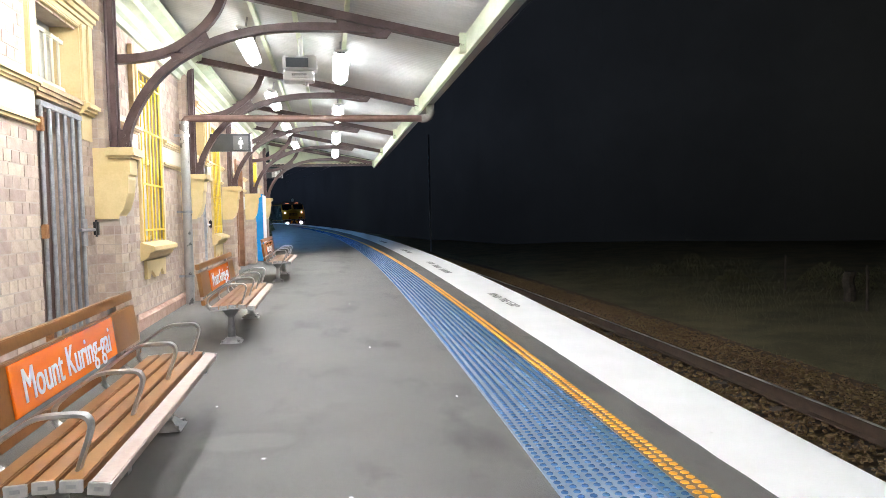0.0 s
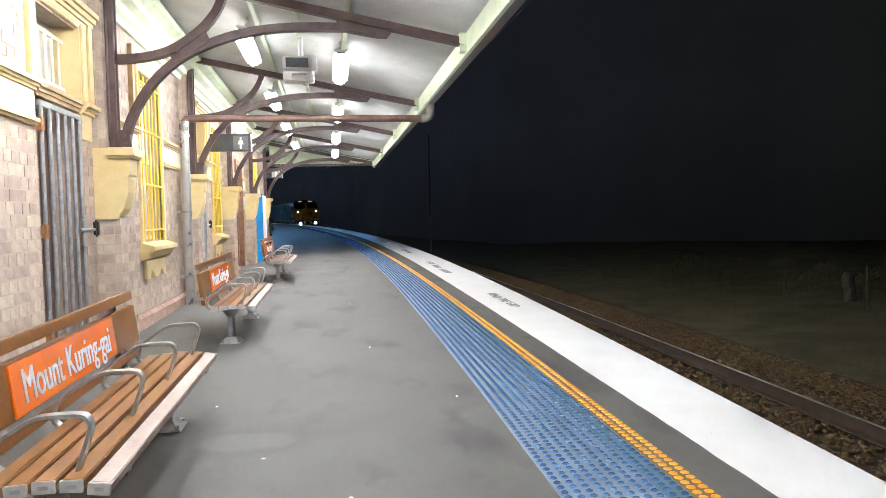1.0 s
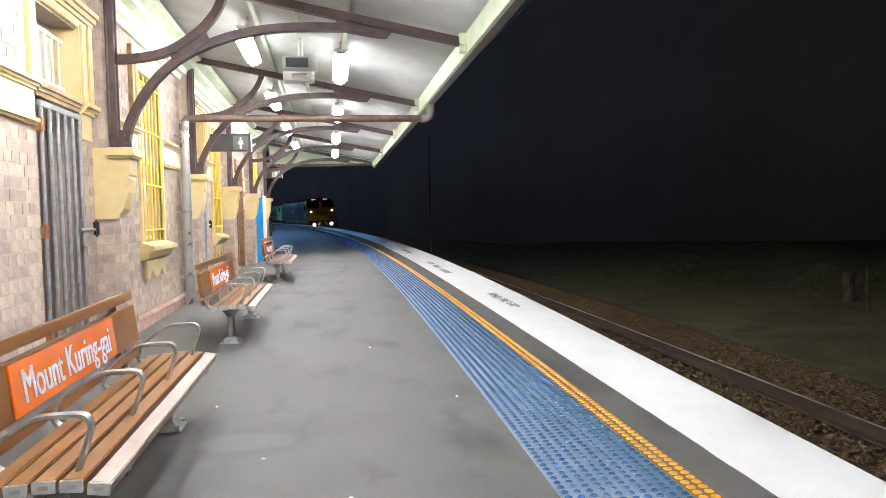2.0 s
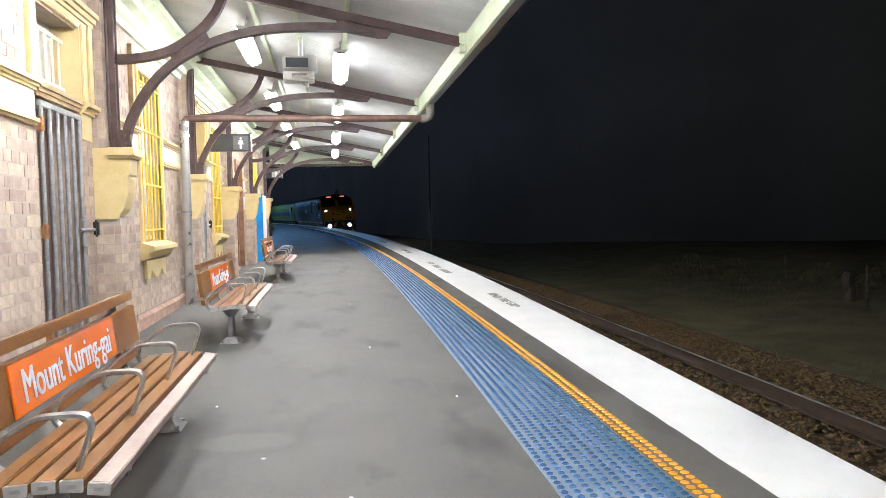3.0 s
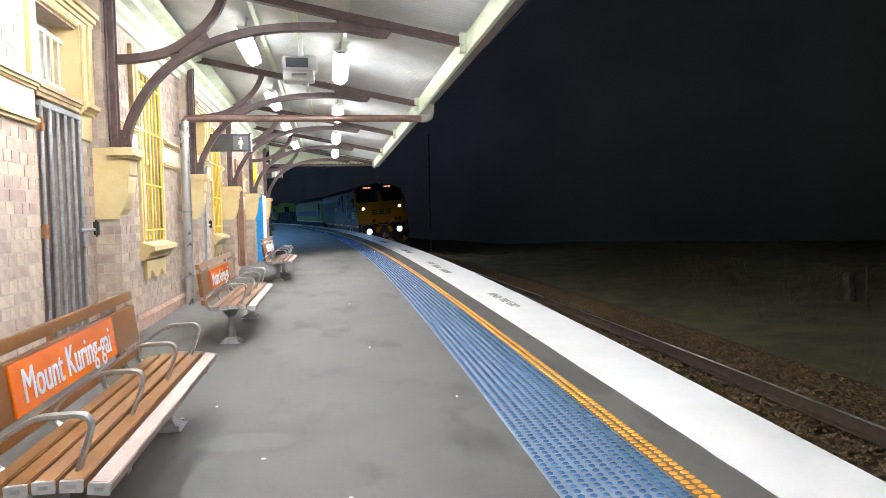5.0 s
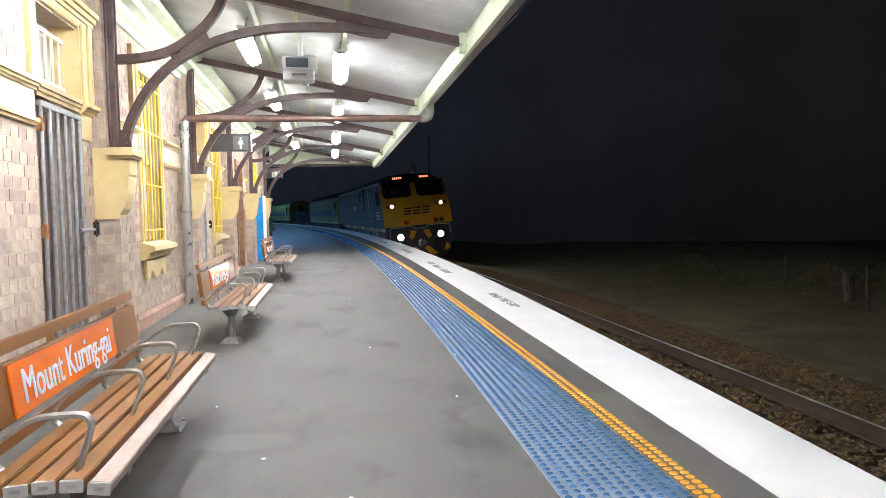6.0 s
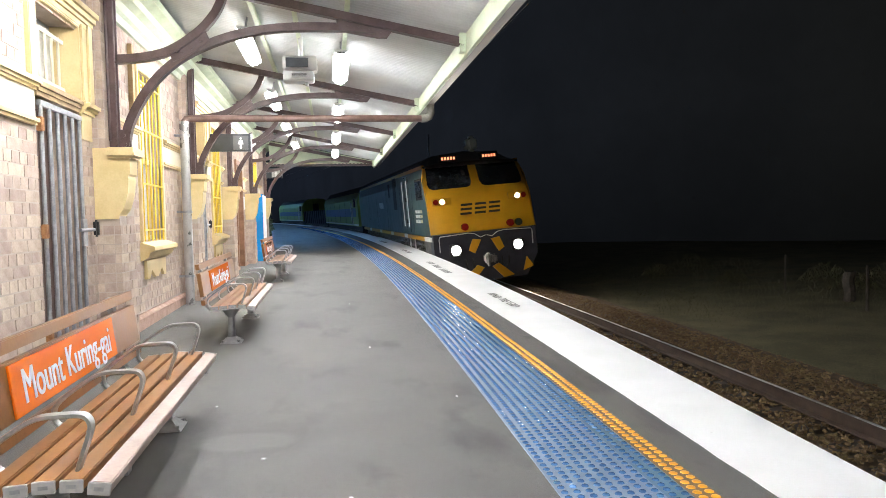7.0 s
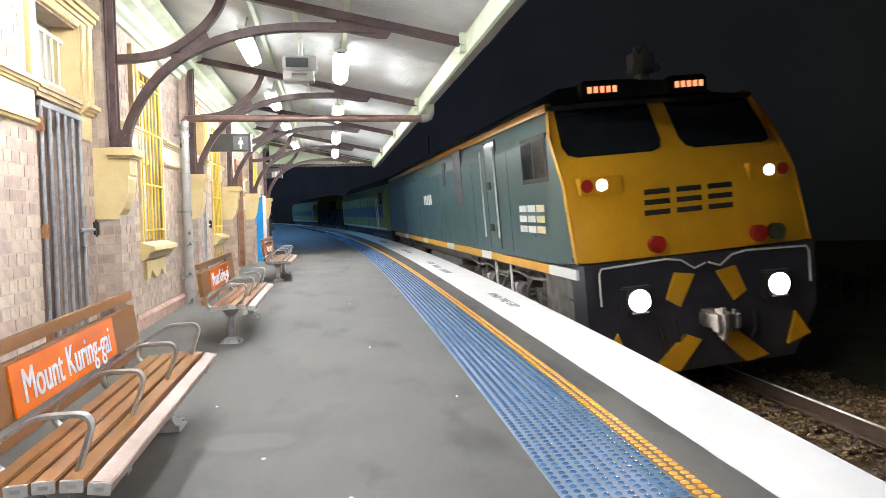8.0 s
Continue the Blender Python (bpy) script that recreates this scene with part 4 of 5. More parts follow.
# ---- benches ----
def build_benches():
    b = thing("platform_bench", "wooden slat bench with metal arms and an orange name sign", "bench", "platform benches")
    L = 2.03
    front = -0.69
    slats = [(front, 0.34, 8), (front - 0.079, 0.354, 3), (front - 0.158, 0.356, 0), (front - 0.237, 0.35, -3), (front - 0.316, 0.344, -4)]
    for i, (x, z, tilt) in enumerate(slats):
        m = pose(x - 0.033, 0, z, 0, tilt, 0)
        s = part("seat_slat", boxed(-0.0325, 0.0325, 0.012, L - 0.012, -0.018, 0.018, 0.004, m), M["worn_wood"] if i == 0 else M["wood"], b, "worn pale slat" if i == 0 else "")
        for y in (0, L - 0.012):
            part("end_cap", boxed(-0.0335, 0.0335, y, y + 0.012, -0.02, 0.019, 0.002, m), M["cap"], s)
        part("cap_slot", boxed(-0.014, 0.014, -0.0015, 0.001, -0.006, 0.006, 0.0, m), M["leg_grey"], s)
    lean = pose(-1.125, 0, 0.378, 0, -7, 0)
    for z0, z1 in ((0.0, 0.045), (0.075, 0.285), (0.315, 0.365)):
        part("back_slat", boxed(-0.017, 0.017, 0, L, z0, z1, 0.004, lean), M["wood"], b)
    part("name_sign", boxed(0.018, 0.026, 0.4, 1.58, 0.082, 0.275, 0.002, lean), M["orange"], b, "orange station name sign")
    t = lean @ pose(0.0275, 0.99, 0.172) @ pose(0, 0, 0, 90, 0, 90)
    for k, d in enumerate((-0.003, 0.003)):
        text_mesh("Mount Kuring-gai", 0.184, "lettering", M["white"], t @ pose(d, 0, 0.0003 * k), b, 0.785, 0.0008)
    for y in (0.1, 0.72, 1.33, 1.94):
        # arm: from the back, forward, then down to the seat
        pts = smooth_line([(-0.99, y, 0.322), (-1.05, y, 0.328), (-1.095, y, 0.352), (-1.108, y, 0.386), (-1.098, y, 0.425), (-1.055, y, 0.465), (-1.0, y, 0.503), (-0.95, y, 0.534), (-0.91, y, 0.546), (-0.86, y, 0.548), (-0.81, y, 0.548), (-0.783, y, 0.54), (-0.77, y, 0.516), (-0.776, y, 0.48), (-0.793, y, 0.43), (-0.808, y, 0.385), (-0.82, y, 0.34)], 52)
        part("arm_rest", sweep(bmesh.new(), pts, [(-0.02, -0.007), (0.02, -0.007), (0.021, 0.003), (0.011, 0.008), (-0.011, 0.008), (-0.021, 0.003)], fixed=(0, 1, 0)), M["alu"], b, smooth=True)
    for y in (0.25, 1.77):
        pts = smooth_line([(-0.7, y, 0.31), (-0.85, y, 0.325), (-1.0, y, 0.312), (-1.08, y, 0.31), (-1.135, y, 0.345), (-1.155, y, 0.42), (-1.175, y, 0.58), (-1.195, y, 0.735)], 24)
        part("frame", sweep(bmesh.new(), pts, rect(0.05, 0.03), fixed=(0, 1, 0)), M["leg_grey"], b)
        leg = bmesh.new()
        rod(leg, (-0.93, y, 0.03), (-0.93, y, 0.3), 0.036, 14, 0.03)
        rod(leg, (-0.93, y, 0.24), (-0.93, y, 0.315), 0.035, 14, 0.09)
        part("leg", leg, M["leg_grey"], b, smooth=True)
        foot = bmesh.new()
        bmesh.ops.create_cone(foot, cap_ends=True, segments=4, radius1=0.135, radius2=0.055, depth=0.05, matrix=pose(-0.93, y, 0.027, 0, 0, 45))
        for sx in (-1, 1):
            for sy in (-1, 1):
                rod(foot, (-0.93 + sx * 0.07, y + sy * 0.07, 0.0), (-0.93 + sx * 0.07, y + sy * 0.07, 0.03), 0.014, 6)
        part("foot", foot, M["leg_grey"], b)
    for i, y in enumerate((2.25, 6.38, 12.15)):
        m = pose(0, y, ground_z(y) + 0.002, math.degrees(GRADE))
        if i == 0:
            b.matrix_world = m
        else:
            copy_thing(b, m)


# ---- tactile paving and writing on the platform ----
def build_tactile():
    P = 0.0525
    T = 6 * P

    def tile_mesh(yellow):
        bm = bmesh.new()
        box(bm, -T / 2, T / 2, -T / 2 + 0.0004, T / 2 - 0.0004, 0, 0.006)
        for f in bm.faces:
            f.material_index = 0
        if yellow:
            box(bm, T / 2 - 2.1 * P, T / 2 - 0.001, -T / 2 + 0.001, T / 2 - 0.001, 0.0, 0.0075)
            for f in list(bm.faces)[6:12]:
                f.material_index = 2
            box(bm, -T / 2, T / 2 - 4.1 * P, -T / 2 + 0.0004, T / 2 - 0.0004, 0.0, 0.0062)
            for f in list(bm.faces)[12:18]:
                f.material_index = 4
        for i in range(6):
            for j in range(6):
                x, y = -T / 2 + (i + 0.5) * P, -T / 2 + (j + 0.5) * P
                n0 = len(bm.faces)
                big = yellow and i >= 4
                r = 0.021 if big else 0.0165
                k = 8
                z0, z1 = 0.006, 0.013
                lo = [bm.verts.new((x + r * math.cos(6.2832 * a / k), y + r * math.sin(6.2832 * a / k), z0)) for a in range(k)]
                mi = [bm.verts.new((x + 0.88 * r * math.cos(6.2832 * a / k), y + 0.88 * r * math.sin(6.2832 * a / k), z0 + 0.0045)) for a in range(k)]
                hi = [bm.verts.new((x + 0.6 * r * math.cos(6.2832 * a / k), y + 0.6 * r * math.sin(6.2832 * a / k), z1)) for a in range(k)]
                fs = [bm.faces.new(hi)]
                for a in range(k):
                    fs.append(bm.faces.new((lo[a], lo[(a + 1) % k], mi[(a + 1) % k], mi[a])))
                    fs.append(bm.faces.new((mi[a], mi[(a + 1) % k], hi[(a + 1) % k], hi[a])))
                for f in fs:
                    f.material_index = 3 if big else 1
                    f.smooth = True
        return finish(bm, "tactile_tile", [M["blue_dark" if yellow else "blue_tile"], M["blue_dot"], M["brown_base"], M["yellow_dot"], M["blue_tile"]], recalc=True)
    a, b = tile_mesh(False), tile_mesh(True)
    paving = thing("tactile_paving", "blue studded tactile paving with an orange-yellow studded border", "tactile paving", kind="structure")
    y, count = -2.25, 0
    far = []
    while y < 60:
        x = stripe_x(y) + P * 1.0
        turn = -math.degrees(math.atan((stripe_x(y + 0.1) - stripe_x(y - 0.1)) / 0.2))
        for me, off in ((b, -T / 2), (a, -1.5 * T)):
            m = pose(x + off, y, ground_z(y) + 0.001, math.degrees(GRADE), 0, turn)
            if count < 298:
                o = new("tactile_tile", me)
                o.parent = paving
                o.matrix_world = m
                count += 1
            else:
                far.append((me, m))
        y += T
    bm = bmesh.new()
    for me, m in far:
        n0 = len(bm.verts)
        bm.from_mesh(me)
        bm.verts.ensure_lookup_table()
        bmesh.ops.transform(bm, matrix=m, verts=bm.verts[n0:])
    o = new("far_tactile_tiles", finish(bm, "far_tactile_tiles", [M["blue_tile"], M["blue_dot"], M["brown_base"], M["yellow_dot"], M["blue_tile"]], recalc=False))
    o.parent = paving
    tagged(o, kind="stuff")


def build_writing():
    w = thing("platform_lettering", "grey stencilled warning words on the white edge line", "lettering", "platform lettering")
    for word, yy in (("MIND", 9.27), ("THE", 8.76), ("GAP", 8.31)):
        t = pose(2.165, yy, ground_z(yy) + 0.0068) @ pose(0, 0, 0, math.degrees(GRADE)) @ pose(0, 0, 0, 0, 0, -90 - math.degrees(0.03))
        text_mesh(word, 0.165, "word", M["ink"], t, w, 1.22, 0.001)
    for y0, n, step in ((14.5, 12, 0.26), (20.6, 10, 0.22), (27.5, 10, 0.22)):
        s = thing("platform_lettering", "grey stencilled unreadable words on the white edge line", "lettering", "platform lettering")
        for i in range(n):
            if i in (4, 8):
                continue
            y = y0 + (i - n / 2) * step
            for d in (0.0, 0.09):
                part("bar", boxed(-0.065, 0.065, -0.022, 0.022, 0, 0.002, 0, pose(edge_x(y) - 0.46, y + d, ground_z(y + d) + 0.0055, 0, 0, 12)), M["ink"], s)


def build_litter():
    rng = random.Random(6)
    for x, y in ((0.3, 6.05), (-0.72, 4.4), (0.05, 2.85), (1.9, 3.3), (-0.35, 3.4), (0.75, 4.3), (0.2, 9.0), (-1.5, 5.0)):
        s = thing("paper_scrap", "tiny crumpled white paper scrap on the asphalt", "litter", "litter on the platform")
        bm = bmesh.new()
        bmesh.ops.create_icosphere(bm, subdivisions=1, radius=0.009)
        for v in bm.verts:
            v.co = Vector((v.co.x * rng.uniform(0.6, 1.6), v.co.y * rng.uniform(0.6, 1.4), v.co.z * rng.uniform(0.3, 0.7)))
        part("scrap", bm, M["white"], s)
        s.matrix_world = pose(x, y, ground_z(y) + 0.004, 0, 0, rng.uniform(0, 360))


# ---- beyond the canopy ----
def weed_clump(x, y, size, seed):
    """A low mound of pale weeds: arching blades and small leaves."""
    rs = np.random.RandomState(seed)
    z = track_z(y) - 0.38 + (x - track_x(y) - 3.2) * 0.055
    v, f = [], []
    for _ in range(420):
        a, r = rs.uniform(0, 6.28), size * rs.uniform(0, 1) ** 0.6
        h = size * 0.75 * (1 - (r / size) ** 2) * rs.uniform(0.15, 1)
        c = np.array([x + r * math.cos(a), y + r * math.sin(a), z + h])
        d1, d2 = rs.normal(0, 1, 3), rs.normal(0, 1, 3)
        d1[2] = abs(d1[2]) + 0.6
        d1, d2 = d1 / np.linalg.norm(d1) * 0.075, d2 / np.linalg.norm(d2) * 0.014
        k = len(v)
        v += [tuple(c - d1), tuple(c + d2), tuple(c + d1), tuple(c - d2)]
        f.append((k, k + 1, k + 2, k + 3))
    me = bpy.data.meshes.new("weed_clump")
    me.from_pydata(v, [], f)
    me.materials.append(M["grass"])
    tagged(new("weed_clump", me), "low clump of pale dry weeds in the grass", "weeds", "weeds beside the line")


def build_far():
    for i, (x, y, size) in enumerate(((13.3, 16.2, 0.6), (12.0, 19.6, 0.5), (13.9, 18.0, 0.7), (11.0, 22.5, 0.55), (12.8, 23.5, 0.8), (14.9, 16.8, 0.75))):
        weed_clump(x, y, size, 40 + i)
    # the night behind: a wall in a wide bow round the line, its haze painted as glow
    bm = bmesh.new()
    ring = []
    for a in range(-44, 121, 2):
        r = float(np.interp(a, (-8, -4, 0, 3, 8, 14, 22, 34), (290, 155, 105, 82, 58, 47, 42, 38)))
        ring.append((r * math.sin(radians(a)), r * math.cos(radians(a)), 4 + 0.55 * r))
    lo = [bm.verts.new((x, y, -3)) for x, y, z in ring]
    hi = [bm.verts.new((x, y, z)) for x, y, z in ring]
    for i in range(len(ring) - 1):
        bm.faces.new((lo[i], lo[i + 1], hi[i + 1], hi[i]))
    tagged(new("backdrop", finish(bm, "backdrop", M["night"])), "backdrop wall far beyond the line with dim night haze painted as glow", "backdrop", "", "structure")
    # hedge by the building end
    rs = np.random.RandomState(4)
    v, f = [], []
    for _ in range(5000):
        c = np.array([-2.75 + rs.uniform(-0.85, 0.8), 22.5 + rs.uniform(0, 2.6), 0.22 + 1.55 * rs.uniform(0, 1)])
        c[0] -= 0.25 * abs(c[2] - 0.9)
        d1, d2 = rs.normal(0, 1, 3), rs.normal(0, 1, 3)
        d1, d2 = d1 / np.linalg.norm(d1) * 0.09, d2 / np.linalg.norm(d2) * 0.05
        k = len(v)
        v += [tuple(c - d1), tuple(c + d2), tuple(c + d1), tuple(c - d2)]
        f.append((k, k + 1, k + 2, k + 3))
    me = bpy.data.meshes.new("hedge")
    me.from_pydata(v, [], f)
    me.materials.append(M["leaf"])
    tagged(new("hedge", me), "dark green clipped bush at the end of the building", "hedge", "", "stuff")
    # overhead line mast and wires
    m = thing("catenary_mast", "thin steel overhead line mast with wires above the track", "mast")
    x, y = 6.35, 45.0
    part("mast", boxed(x - 0.05, x + 0.05, y - 0.05, y + 0.05, -1.2, 6.5, 0.01), M["gal"], m)
    for z in (5.5, 6.4):
        nm = "wire"
        pts = [(track_x(yy) + 0.0, yy, z + track_z(yy) * 0 + GRADE * yy) for yy in np.arange(-10, 100, 2.0)]
        part(nm, sweep(bmesh.new(), pts, disc(0.008, 5)), M["gal"], m, "thin overhead electric wire")
    # platform lamps past the building: the one at y 41 is real, the rest added for light
    for x, y in ((-4.6, 27.5), (-4.4, 34.5), (-4.6, 41.0), (-5.8, 50.0), (-7.2, 60.0), (-8.6, 70.0), (-9.6, 80.0), (-11.5, 92.0)):
        p = thing("platform_lamp", "slim lamp post with a cool bluish light, in a row mostly added to light the platform", "lamp post", "platform lamps")
        g = ground_z(y)
        part("post", rod(bmesh.new(), (x, y, g), (x, y, g + 3.6), 0.06, 10, 0.04), M["gal"], p, smooth=True)
        part("arm", rod(bmesh.new(), (x, y, g + 3.55), (x + 0.9, y, g + 3.7), 0.03, 8), M["gal"], p, smooth=True)
        hd = part("head", boxed(x + 0.7, x + 1.3, y - 0.12, y + 0.12, g + 3.72, g + 3.8, 0.02), M["sign_dark"], p)
        # shades added to keep the light off the train; the last lamp goes without
        for a, b, c, d in () if y > 85 else ((0.7, 1.3, -0.12, -0.105), (0.7, 1.3, 0.105, 0.12), (0.7, 0.715, -0.1, 0.1), (1.285, 1.3, -0.1, 0.1)):
            part("shade", boxed(x + a, x + b, y + c, y + d, g + 3.6, g + 3.718), M["sign_dark"], hd)
        part("lens", boxed(x + 0.75, x + 1.25, y - 0.1, y + 0.1, g + 3.705, g + 3.718), M["post_light"], hd, "glowing bluish lens")
    # fence posts in the grass
    for x, y, r in ((12.06, 17.18, 0.025), (11.27, 13.32, 0.03)):
        f_ = thing("fence_post", "weathered grey fence post in the grass", "fence post", "fence posts")
        part("post", rod(bmesh.new(), (x, y, -1.1), (x, y, -0.05), r, 8, r * 0.9), M["bark"], f_)
    x, y = 11.91, 14.65
    st = thing("tree_stump", "pale broken tree stump in the dark grass", "tree stump")
    bm = sweep(bmesh.new(), smooth_line([(x, y, -1.1), (x + 0.03, y, -0.8), (x - 0.02, y, -0.5), (x + 0.05, y, -0.3)], 9), disc(0.13, 9), fixed=(1, 0, 0))
    part("trunk", bm, M["bark"], st)


# ---- train ----
# local axes of a vehicle: x to the far side, y backwards from the nose, z up from the rails; origin between the rails under the nose
def stroke(bm, pts, w, plane):
    """A flat stroke through (u, v) points, mapped by plane(u, v, depth)."""
    for (a, b), (c, d) in zip(pts, pts[1:]):
        t = Vector((c - a, d - b)).normalized()
        n = Vector((-t.y, t.x)) * w / 2
        e = t * w / 2
        q = [(a - e.x + n.x, b - e.y + n.y), (c + e.x + n.x, d + e.y + n.y), (c + e.x - n.x, d + e.y - n.y), (a - e.x - n.x, b - e.y - n.y)]
        lo = [bm.verts.new(plane(u, v, 0.0)) for u, v in q]
        hi = [bm.verts.new(plane(u, v, 0.006)) for u, v in q]
        bm.faces.new(hi)
        for i in range(4):
            bm.faces.new((lo[i], lo[(i + 1) % 4], hi[(i + 1) % 4], hi[i]))
    return bm


LOGO = [
    [[(c + 0.1 + 0.06 * v, v), (c + 0.72 + 0.06 * v, v)]] for c in (0.0, 1.1, 2.2) for v in (0.0, 0.5, 1.0)
]


def wheelsets(parent, spots, rows_out):
    for y in spots:
        ws = new("wheelset")
        ws.parent = parent
        ws.location = (0, y, 0.5)
        for s in (-1, 1):
            bm = bmesh.new()
            rod(bm, (s * 0.69, 0, 0), (s * 0.82, 0, 0), 0.5, 24)
            rod(bm, (s * 0.68, 0, 0), (s * 0.7, 0, 0), 0.53, 24)
            for k in range(5):
                a = k * 1.2566
                rod(bm, (s * 0.8, 0.3 * math.cos(a), 0.3 * math.sin(a)), (s * 0.835, 0.3 * math.cos(a), 0.3 * math.sin(a)), 0.05, 8)
            part("wheel", bm, M["bogie"], ws)
        part("axle", rod(bmesh.new(), (-0.75, 0, 0), (0.75, 0, 0), 0.08, 10), M["bogie"], ws)
        rows_out.append((ws, y))


def bogie(parent, yc):
    for s in (-1, 1):
        bm = bmesh.new()
        x0, x1 = sorted((s * 1.1, s * 1.24))
        extrude_outline(bm, [(yc - 2.3, 0.8), (yc - 2.2, 1.06), (yc - 0.95, 1.12), (yc - 0.5, 0.95), (yc + 0.5, 0.95), (yc + 0.95, 1.12), (yc + 2.2, 1.06), (yc + 2.3, 0.8), (yc + 1.9, 0.72), (yc + 1.2, 0.84), (yc - 1.2, 0.84), (yc - 1.9, 0.72)], "x", x0, x1)
        part("bogie_frame", bm, M["bogie"], parent)
        for d in (-1.75, 0, 1.75):
            o = s * 1.27
            part("axle_box", boxed(*sorted((s * 1.16, s * 1.36)), yc + d - 0.17, yc + d + 0.17, 0.34, 0.72, 0.03), M["bogie"], parent)
            for e in (-0.32, 0.32):
                bm = bmesh.new()
                for k in range(5):
                    rod(bm, (o, yc + d + e, 0.84 + k * 0.07), (o, yc + d + e, 0.875 + k * 0.07), 0.085, 10)
                part("spring", bm, M["bogie"], parent)
        part("brake_cylinder", rod(bmesh.new(), (s * 1.25, yc - 1.15, 1.0), (s * 1.25, yc - 0.6, 1.0), 0.12, 12), M["bogie"], parent, smooth=True)
        part("brake_rod", rod(bmesh.new(), (s * 1.33, yc - 1.9, 0.42), (s * 1.33, yc + 1.9, 0.46), 0.02, 8), M["bogie"], parent)
        part("brake_cylinder", rod(bmesh.new(), (s * 1.25, yc + 0.6, 1.0), (s * 1.25, yc + 1.15, 1.0), 0.12, 12), M["bogie"], parent, smooth=True)
        for e in (-0.9, 0.9):
            part("damper", rod(bmesh.new(), (s * 1.34, yc + e - 0.12, 0.5), (s * 1.34, yc + e + 0.1, 1.1), 0.035, 10), M["loco_white"], parent)
        part("sand_pipe", sweep(bmesh.new(), [(s * 1.15, yc - 2.3, 1.1), (s * 1.12, yc - 2.35, 0.7), (s * 1.0, yc - 2.3, 0.2)], disc(0.025)), M["bogie"], parent)
        for d in (-2.05, -1.3, 1.3, 2.05):
            part("hanger_bracket", boxed(*sorted((s * 1.24, s * 1.3)), yc + d - 0.05, yc + d + 0.05, 0.9, 1.32, 0.01), M["bogie"], parent)
        pts = smooth_line([(s * 1.3, yc - 2.5, 1.3), (s * 1.33, yc - 1.6, 1.24), (s * 1.34, yc - 0.8, 1.3), (s * 1.33, yc, 1.2), (s * 1.34, yc + 0.9, 1.28), (s * 1.32, yc + 1.8, 1.22), (s * 1.3, yc + 2.5, 1.3)], 30)
        part("air_pipe", sweep(bmesh.new(), pts, disc(0.022)), M["bogie"], parent, smooth=True)
        for d in (-1.7, 0.25, 1.55):
            part("brake_hose", sweep(bmesh.new(), smooth_line([(s * 1.33, yc + d, 1.28), (s * 1.4, yc + d + 0.06, 1.1), (s * 1.36, yc + d + 0.22, 0.95), (s * 1.3, yc + d + 0.3, 0.8)], 10), disc(0.02)), M["bogie"], parent, smooth=True)
        part("traction_rod", rod(bmesh.new(), (s * 1.35, yc - 0.7, 1.34), (s * 1.35, yc + 0.1, 0.9), 0.04, 8), M["bogie"], parent)
    part("bolster", boxed(-0.9, 0.9, yc - 0.4, yc + 0.4, 0.55, 0.95, 0.02), M["black"], parent)


Q = 1.62      # height of the yellow nose's lower edge over the rails
HALF = 1.475


